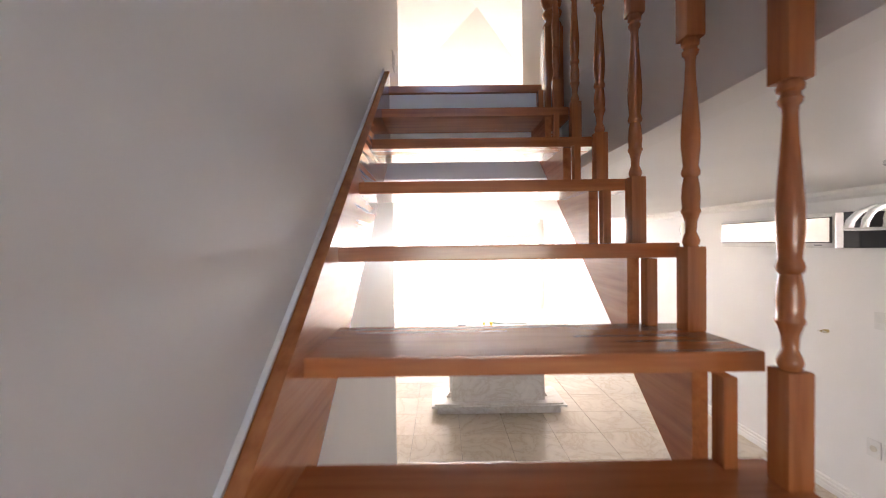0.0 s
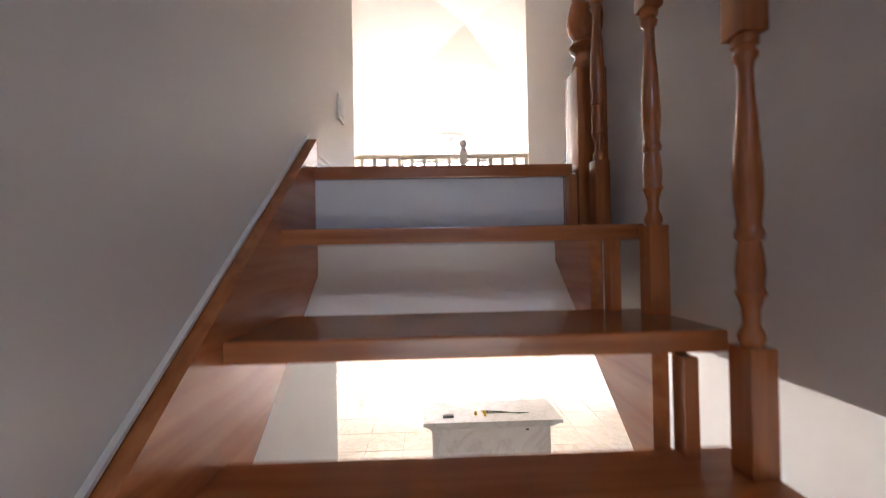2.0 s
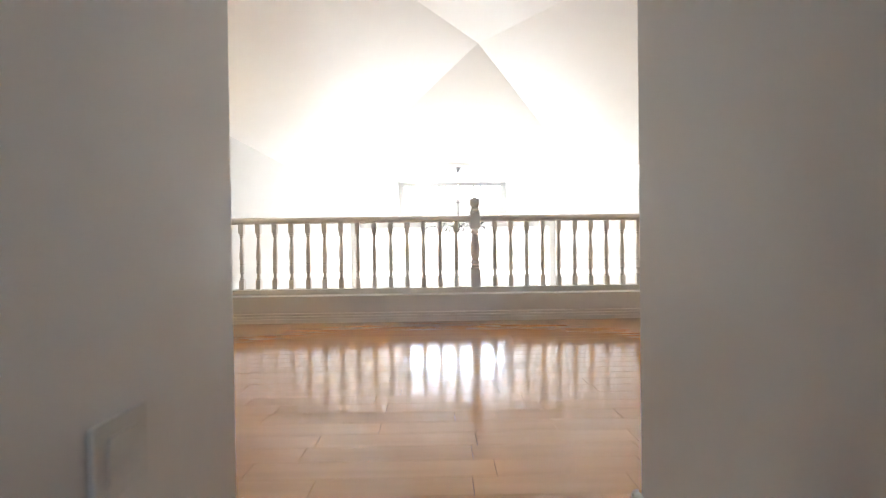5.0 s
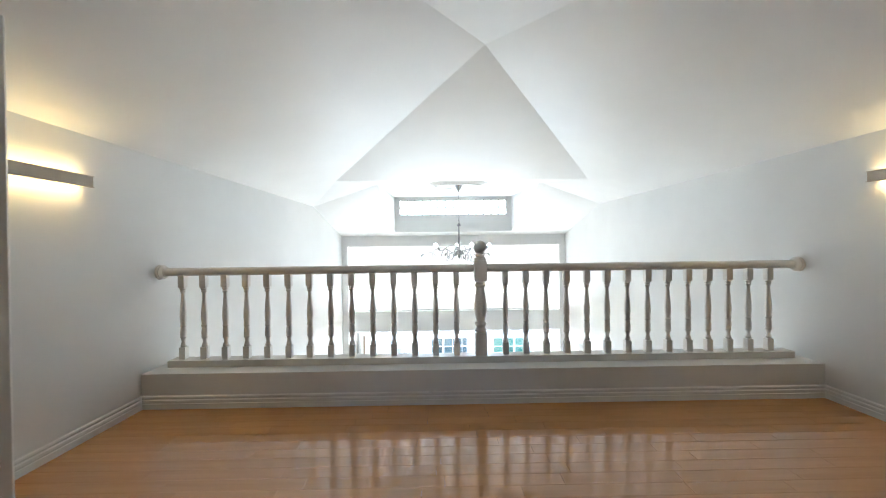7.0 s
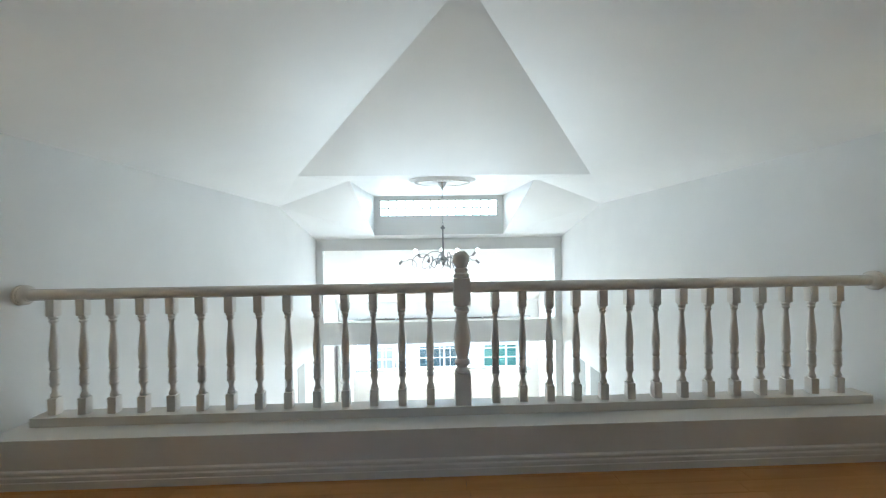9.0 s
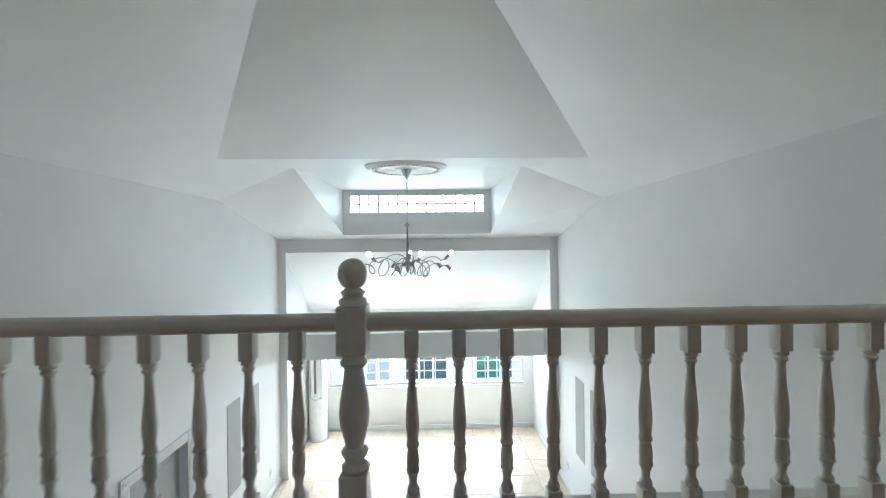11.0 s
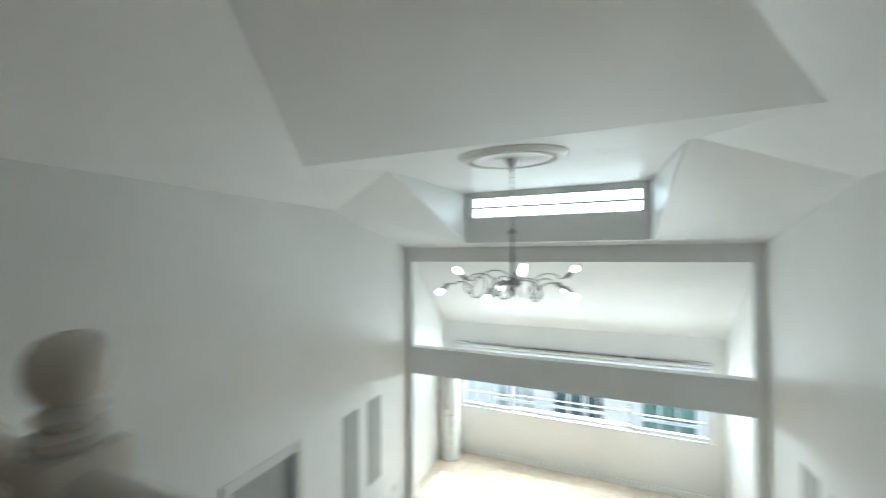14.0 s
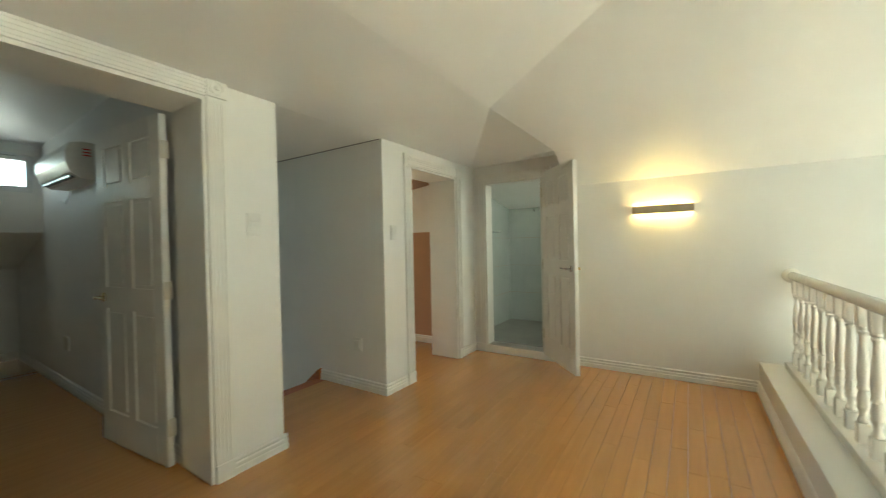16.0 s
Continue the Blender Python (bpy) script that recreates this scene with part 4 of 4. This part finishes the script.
part("hub", put_lathe(bmesh.new(), [(0.006, 0.93), (0.020, 0.945), (0.018, 0.97), (0.045, 0.985), (0.070, 1.0), (0.064, 1.012), (0.03, 1.04), (0.016, 1.06)], (0, 0, 0), 24), GREY_METAL, lamp_ob, smooth=True)
rng = random.Random(5)
# heading in degrees, reach, whether the bulb points up
ARMS = [(191, 0.53, False), (226, 0.42, True), (261, 0.42, False), (116, 0.42, False), (91, 0.42, True), (291, 0.36, True), (41, 0.42, False), (19, 0.42, True), (346, 0.42, False)]
for heading, reach, upward in ARMS:
    a0 = radians(heading)
    lift = 0.055 if upward else 0.0
    loops, size, lean = rng.choice((1, 2, 2)), rng.uniform(0.085, 0.125), rng.uniform(-0.5, 0.5)
    pts = []
    for i in range(61):
        s = i / 60
        fade = math.sin(math.pi * min(1.0, s * 1.15)) ** 0.6 if s < 0.87 else 0.0
        turn_at = 2 * math.pi * loops * min(1.0, s / 0.87)
        r = 0.03 + (reach - 0.03) * s + size * fade * math.sin(turn_at)
        side = 0.06 * fade * math.sin(turn_at * 0.5 + lean) + 0.10 * lean * s * (1 - s) * 4
        z = 1.0 + size * fade * (math.cos(turn_at + lean) - 0.1) + lift * s * s
        a = a0
        pts.append((r * math.cos(a) - side * math.sin(a), r * math.sin(a) + side * math.cos(a), z))
    arm = part("arm", rod(bmesh.new(), pts, 0.0046, 7), GREY_METAL, lamp_ob, smooth=True)
    end, before = Vector(pts[-1]), Vector((0, 0, 1.0))
    flat = (end - before)
    way = Vector((flat.x, flat.y, 0)).normalized() * 0.72 + Vector((0, 0, 0.70 if upward else -0.70))
    turn = way.normalized().to_track_quat("Z", "Y").to_matrix().to_4x4()
    part("lamp_holder", put_lathe(bmesh.new(), [(0.006, -0.004), (0.014, 0.0), (0.016, 0.012), (0.016, 0.055), (0.019, 0.06), (0.019, 0.066)], tuple(end), 14, turn), GREY_METAL, arm, smooth=True)
    part("bulb", put_lathe(bmesh.new(), [(0.013, 0.064), (0.015, 0.074), (0.022, 0.088), (0.025, 0.102), (0.022, 0.117), (0.012, 0.126), (0.0, 0.129)], tuple(end), 16, turn), BULB, arm, "lit white bulb", True)

# ---- sunroom: tall air conditioner, rolled blinds ----
tower = thing("tower_air_conditioner", "tall white round floor standing air conditioner", "air conditioner", (-0.79, 10.40, LOW))
part("body", put_lathe(bmesh.new(), [(0.185, 0.0), (0.195, 0.012), (0.195, 0.03), (0.185, 0.045), (0.185, 1.72), (0.175, 1.76), (0.15, 1.78), (0.0, 1.785)], (0, 0, 0), 36), PLASTIC, tower, smooth=True)
part("base_ring", put_lathe(bmesh.new(), [(0.20, 0.0), (0.205, 0.006), (0.205, 0.022), (0.197, 0.028)], (0, 0, 0), 36), PLASTIC_OLD, tower, smooth=True)
bm = bmesh.new()
rim = []
for i in range(41):
    u = i / 40
    if u < 0.4:
        a, z = -1, 1.70 - (u / 0.4) * 0.72
    elif u < 0.6:
        q = math.pi * (u - 0.4) / 0.2
        a, z = -math.cos(q), 0.98 - 0.11 * math.sin(q)
    else:
        a, z = 1, 0.98 + ((u - 0.6) / 0.4) * 0.72
    th = radians(-90) + a * 0.62
    rim.append((0.188 * math.cos(th), 0.188 * math.sin(th), z))
part("outlet_trim", rod(bm, rim, 0.004, 6), GASKET, tower, "thin dark outline of the air outlet")
part("outlet_slot", box(-0.022, 0.022, -0.196, -0.17, 1.0, 1.70, 0.006), plain("brown slot", (0.20, 0.15, 0.11), 0.4), tower, "brown vertical air slot")
part("sticker", box(0.095, 0.118, -0.1700, -0.150, 0.89, 0.908), RED_INK, tower, "small red label")
for x0, x1 in ((-0.79, 0.38), (0.40, 2.47), (2.49, 3.66)):
    blind = thing("roller_blind", "white rolled up blind cassette above the window", "blind", ((x0 + x1) / 2, SUNROOM_BACK, -0.56), "sunroom blinds")
    w = (x1 - x0) / 2 - 0.012
    part("head_rail", box(-w, w, -0.075, -0.004, -0.010, 0.022, 0.004), CHROME, blind, "metal head rail")
    part("roll", rod(bmesh.new(), [(-w + 0.01, -0.045, -0.045), (w - 0.01, -0.045, -0.045)], 0.032, 16), PLASTIC, blind, smooth=True)
    for k in range(2):
        part("hem_bar", box(-w + 0.01, w - 0.01, -0.06, -0.03, -0.095 - 0.016 * k, -0.084 - 0.016 * k, 0.003), PLASTIC, blind)
    for x in (-w * 0.6, w * 0.6):
        part("bracket", box(x - 0.012, x + 0.012, -0.05, -0.001, 0.022, 0.034, 0.002), GASKET, blind)

# ---- lower floor: marble hearth, air conditioner, lamps ----
hearth = thing("marble_fireplace", "white veined marble chimneypiece on the tiled floor", "fireplace", (1.505, 2.40, LOW))
hearth.scale.x = 0.935
bm = box(-0.75, 0.75, -0.18, 0.30, 0.0, 0.085, 0.004)
part("plinth", bm, WHITE_MARBLE, hearth)
bm = box(-0.82, 0.82, -0.225, 0.32, 0.085, 0.105, 0.005)
put_box(bm, -0.78, 0.78, -0.20, 0.31, 0.105, 0.122, 0.005)
part("plinth_slab", bm, WHITE_MARBLE, hearth)
part("body", box(-0.575, 0.575, -0.12, 0.26, 0.122, 0.905, 0.004), WHITE_MARBLE, hearth)
for x in (-1, 1):
    bm = bmesh.new()
    for z, e in ((0.125, 0.06), (0.148, 0.045), (0.165, 0.03), (0.83, 0.03), (0.85, 0.045), (0.87, 0.06)):
        put_box(bm, x * 0.575 - (e if x < 0 else 0), x * 0.575 + (e if x > 0 else 0), -0.02, 0.10, z, z + 0.018, 0.003)
    put_box(bm, x * 0.576 - (0.02 if x < 0 else 0), x * 0.576 + (0.02 if x > 0 else 0), 0.0, 0.08, 0.18, 0.83)
    part("pilaster", bm, WHITE_MARBLE, hearth)
bm = box(-0.615, 0.615, -0.145, 0.28, 0.905, 0.925, 0.004)
put_box(bm, -0.645, 0.645, -0.165, 0.29, 0.925, 0.950, 0.006)
put_box(bm, -0.68, 0.68, -0.19, 0.30, 0.950, 0.985, 0.005)
part("mantel_shelf", bm, WHITE_MARBLE, hearth)
part("vent_slot", box(0.33, 0.36, -0.1215, -0.11, 0.865, 0.88), BLACK, hearth, "tiny dark slot")
flowers = thing("dried_flowers", "yellow dried flowers lying on the marble mantel", "flowers", (1.46, 2.36, LOW + 0.985))
stems = bmesh.new()
for k in range(3):
    rod(stems, [(-0.02 * k, 0.02 * k, 0.012 + 0.004 * k), (0.15, 0.015 * k, 0.014), (0.40 - 0.04 * k, -0.01 * k, 0.008)], 0.0035, 6)
part("stems", stems, LEAF, flowers)
for k, (x, y) in enumerate(((-0.10, 0.0), (-0.02, 0.02), (-0.015, -0.03))):
    bm = bmesh.new()
    for j in range(9):
        a = 2 * math.pi * j / 9
        put_lathe(bm, [(0.002, 0), (0.010, 0.008), (0.006, 0.022), (0.0, 0.026)], (x + 0.012 * math.cos(a), y + 0.012 * math.sin(a), 0.016), 6, Matrix.Rotation(0.8, 4, (math.sin(a), -math.cos(a), 0)))
    put_lathe(bm, [(0.012, 0.0), (0.014, 0.014), (0.006, 0.022)], (x, y, 0.0), 8)
    part("bloom", bm, YELLOW, flowers)
small = thing("remote_control", "small grey remote lying on the marble mantel", "remote", (1.10, 2.33, LOW + 0.985))
part("case", box(-0.05, 0.05, -0.02, 0.02, 0.0, 0.018, 0.005), GASKET, small)

ac = thing("wall_air_conditioner", "white wall air conditioner with mirror front and black end", "air conditioner", (EAST, 1.02, -0.80))
part("body", box(-0.225, -0.001, -0.50, 0.615, -0.125, 0.125, 0.014), PLASTIC, ac)
part("front_panel", box(-0.236, -0.225, -0.42, 0.605, -0.082, 0.092, 0.002), SCREEN, ac, "mirrored front panel in a dark outline")
part("panel_outline", box(-0.231, -0.2245, -0.428, 0.611, -0.088, 0.098), BLACK, ac)
part("end_section", box(-0.232, -0.002, -0.615, -0.50, -0.122, 0.122, 0.010), BLACK, ac, "black end section")
part("end_trim", box(-0.236, -0.20, -0.515, -0.46, -0.124, 0.124, 0.003), CHROME, ac)
part("badge", box(-0.2262, -0.2252, -0.36, -0.30, -0.108, -0.100), GASKET, ac)

pend = thing("ceiling_lamp", "white ribbed glass ceiling lamp on chrome stem", "ceiling lamp", (2.95, -0.35, LOW_CEIL))
part("stem", put_lathe(bmesh.new(), [(0.05, -0.001), (0.05, -0.02), (0.014, -0.03), (0.010, -0.20), (0.03, -0.22)], (0, 0, 0), 18), CHROME, pend, smooth=True)
ribs = bmesh.new()
for k in range(14):
    a = 2 * math.pi * k / 14
    rod(ribs, [(r * math.cos(a), r * math.sin(a), z) for r, z in ((0.03, -0.20), (0.08, -0.205), (0.13, -0.23), (0.16, -0.27), (0.17, -0.31))], 0.008, 6)
part("rib", ribs, PLASTIC, pend, "curved white ribs", True)
part("ring", rod(bmesh.new(), [(0.172 * math.cos(a), 0.172 * math.sin(a), -0.312) for a in (2 * math.pi * i / 28 for i in range(29))], 0.006, 6), PLASTIC, pend, smooth=True)
part("bulb", put_lathe(bmesh.new(), [(0.02, -0.22), (0.03, -0.25), (0.034, -0.28), (0.0, -0.31)], (0, 0, 0), 16), BULB, pend, "lit bulb", True)

shade = thing("wall_lamp", "small curved white glass wall lamp", "wall lamp", (EAST, 2.50, -0.73))
bm = bmesh.new()
outline = [(-0.06 * math.sin(a) - 0.005, 0.07 * math.cos(a)) for a in (math.pi * i / 10 for i in range(11))]
put_prism(bm, outline, "z", -0.085, 0.085)
part("shade", bm, plain("frosted cream glass", (0.80, 0.78, 0.68), 0.3), shade, smooth=True)
for y in (-0.055, 0.055):
    part("clip", rod(bmesh.new(), [(-0.005, y, -0.095), (-0.05, y, -0.05), (-0.06, y, 0), (-0.05, y, 0.05), (-0.005, y, 0.095)], 0.003, 6), CHROME, shade)
detector = thing("smoke_detector", "small round white detector on the ceiling", "smoke detector", (3.3, 0.52, LOW_CEIL))
part("case", put_lathe(bmesh.new(), [(0.055, -0.001), (0.055, -0.016), (0.045, -0.026), (0.022, -0.034), (0.0, -0.036)], (0, 0, 0), 24), PLASTIC, detector, smooth=True)
panel = switch_plate("switch_panel", "wide white switch panel on the lower wall", pose(EAST, 0.46, -1.42, 0, 0, 90), 0.12, 0.12, 3)
valve = thing("gas_valve", "small brass green valve on the lower wall", "valve", (EAST, 0.84, -1.57))
part("body", put_lathe(bmesh.new(), [(0.014, 0.0), (0.014, 0.03), (0.008, 0.034), (0.008, 0.05)], (0, 0, 0), 12, Matrix.Rotation(radians(-90), 4, "Y")), BRASS, valve, smooth=True)
part("lever", box(-0.05, -0.038, -0.03, 0.03, -0.006, 0.006, 0.002), PLASTIC_OLD, valve)
for k, y in enumerate((0.52, 0.42, 0.28)):
    outlet("wall_outlet", "white outlet plate low on the lower wall", pose(EAST, y, -2.31, 0, 0, 90), 0.085, 0.12, 2 if k == 2 else 1)

# ---- study: wall air conditioner, vent plate ----
unit = thing("study_air_conditioner", "white wall air conditioner with red energy label", "air conditioner", (ST_W, -1.12, 1.90))
body = prism([(0.001, -0.13), (0.12, -0.13), (0.18, -0.09), (0.205, -0.02), (0.205, 0.06), (0.18, 0.12), (0.12, 0.135), (0.001, 0.135)], "y", -0.42, 0.42)
part("body", body, PLASTIC, unit)
part("air_slot", box(0.10, 0.175, -0.36, 0.36, -0.118, -0.105), BLACK, unit, "dark air outlet slot")
part("energy_label", box(0.06, 0.12, 0.4202, 0.421, 0.03, 0.09), PLASTIC, unit)
for z in (0.04, 0.062, 0.084):
    part("label_bar", box(0.068, 0.112, 0.421, 0.4216, z - 0.006, z + 0.004), RED_INK, unit, "red printed bar")
part("cable", rod(bmesh.new(), [(0.02, -0.30, -0.13), (0.015, -0.40, -0.20), (0.012, -0.52, -0.23), (0.012, -0.66, -0.20)], 0.006, 6), PLASTIC, unit)
vent = thing("vent_plate", "ivory cover plate low on the study wall", "wall plate", (ST_W, -1.75, 0.42))
part("plate", box(0.0005, 0.010, -0.07, 0.07, -0.06, 0.06, 0.003), PLASTIC_OLD, vent)
roll = thing("study_blind", "white slatted blind on the small study window", "blind", (2.485, ST_S, 2.01))
for k in range(9):
    part("slat", box(-0.41, 0.41, -0.035, -0.012, -0.135 + 0.035 * k, -0.130 + 0.035 * k), PVC, roll)
part("head_rail", box(-0.40, 0.40, -0.01, 0.03, 0.165, 0.19, 0.004), PVC, roll)

# ---- outside the sunroom ----
YARD = LOW - 3.2
structure("ground_outside", box(-60, 60, 10.95, 160, YARD - 0.1, YARD), EARTH, "pale yard ground running to the horizon")
house = thing("neighbour_house", "pale grey panelled neighbour house with framed windows", "house", (1.42, 13.4, YARD))
wall_bm = bmesh.new()
SILL, HEAD = 2.55, 4.05
wins = [(-2.1, -1.05, SILL, HEAD), (-0.62, 0.62, SILL, HEAD), (1.45, 2.55, SILL, HEAD), (-5.0, -3.8, SILL, HEAD), (4.0, 5.2, SILL, HEAD)]
for a, b, c, d in cells(-9, 9, 0.0, 5.0, wins):
    put_box(wall_bm, a, b, 0, 0.2, c, d)
part("wall", wall_bm, FACADE, house)
part("roof", prism([(-0.4, 5.0), (5.0, 5.9), (5.0, 6.05), (-0.5, 5.12)], "x", -9.4, 9.4), ROOFING, house)
for k, (a, b, c, d) in enumerate(wins):
    w = part("window", box(a, b, 0.10, 0.12, c, d), (PALE_GLASS, FACADE_GLASS, GREEN_GLASS, PALE_GLASS, FACADE_GLASS)[k], house)
    bm = bmesh.new()
    n = 3
    for i in range(n + 1):
        x = a + (b - a) * i / n
        put_box(bm, x - 0.03, x + 0.03, 0.04, 0.10, c, d)
    for z in (c, (c + d) / 2, d):
        put_box(bm, a, b, 0.045, 0.098, z - 0.03, z + 0.03)
    part("window_frame", bm, PVC, w)
for i in range(46):
    x = -9 + 0.4 * i
    if all(x < a - 0.03 or x > b + 0.03 for a, b, c, d in wins):
        part("wall_batten", box(x - 0.02, x + 0.02, -0.03, 0, 0, 5.0), FACADE, house)

# ---- floor boards of the loft and marble tiles below ----
floor = tagged(new("floor"), "honey laminate plank floor, glossy and lightly scratched", kind="structure")
rng = random.Random(11)
BOARD_W = 0.0885
shared = {}


def board(x0, x1, y0, y1):
    w, d = round(x1 - x0, 3), round(y1 - y0, 3)
    key = (w, d)
    if key not in shared:
        bm = bmesh.new()
        g = 0.0004
        lo = [bm.verts.new(c) for c in ((g, g, -0.020), (w - g, g, -0.020), (w - g, d - g, -0.020), (g, d - g, -0.020))]
        md = [bm.verts.new(c) for c in ((g, g, -0.0012), (w - g, g, -0.0012), (w - g, d - g, -0.0012), (g, d - g, -0.0012))]
        e = 0.0007
        hi = [bm.verts.new(c) for c in ((e, e, 0), (w - e, e, 0), (w - e, d - e, 0), (e, d - e, 0))]
        for a, b in ((lo, md), (md, hi)):
            for i in range(4):
                j = (i + 1) % 4
                bm.faces.new((a[i], a[j], b[j], b[i]))
        bm.faces.new(hi)
        me = bpy.data.meshes.new("plank")
        bm.to_mesh(me)
        bm.free()
        me.materials.append(PLANK)
        shared[key] = me
    ob = new("plank", shared[key])
    ob.parent = floor
    ob.location = (x0, y0, 0)


y = 0.116
while y < LEDGE - 0.01:
    y1 = min(y + BOARD_W, LEDGE - 0.001)
    inside = y > BACK - 0.06
    xa, xb = (WEST, EAST) if inside else (STAIR_L, STAIR_R)
    x = xa
    step = rng.uniform(0.2, 0.7)
    while x < xb - 0.01:
        x1 = min(x + step, xb)
        if xb - x1 < 0.12:
            x1 = xb
        board(x, x1, y, y1)
        x, step = x1, rng.choice((0.46, 0.56, 0.66, 0.76))
    y = y1

tiles = tagged(new("floor_lower"), "polished beige marble tile floor", kind="structure")
TILE = 0.477
tile_mesh = {}


def tile(x0, x1, y0, y1):
    key = (round(x1 - x0, 3), round(y1 - y0, 3))
    if key not in tile_mesh:
        bm = bmesh.new()
        w, d = key
        g, e = 0.0015, 0.003
        lo = [bm.verts.new(c) for c in ((g, g, -0.012), (w - g, g, -0.012), (w - g, d - g, -0.012), (g, d - g, -0.012))]
        md = [bm.verts.new(c) for c in ((g, g, -0.001), (w - g, g, -0.001), (w - g, d - g, -0.001), (g, d - g, -0.001))]
        hi = [bm.verts.new(c) for c in ((e, e, 0), (w - e, e, 0), (w - e, d - e, 0), (e, d - e, 0))]
        for a, b in ((lo, md), (md, hi)):
            for i in range(4):
                j = (i + 1) % 4
                bm.faces.new((a[i], a[j], b[j], b[i]))
        bm.faces.new(hi)
        me = bpy.data.meshes.new("tile")
        bm.to_mesh(me)
        bm.free()
        me.materials.append(FLOOR_TILE)
        tile_mesh[key] = me
    ob = new("tile", tile_mesh[key])
    ob.parent = tiles
    ob.location = (x0, y0, LOW)


ty = -1.10
while ty < SUNROOM_BACK - 0.01:
    ty1 = min(ty + TILE, SUNROOM_BACK)
    tx = 0.563 - 4 * TILE
    while tx < EAST - 0.01:
        a, b = max(tx, WEST), min(tx + TILE, EAST)
        if b - a > 0.01:
            tile(a, b, ty, ty1)
        tx += TILE
    ty = ty1
structure("floor_lower_south", box(WEST, EAST, SOUTH, -1.10, LOW - 0.012, LOW - 0.0005), FLOOR_TILE, "polished beige marble floor behind the stair")
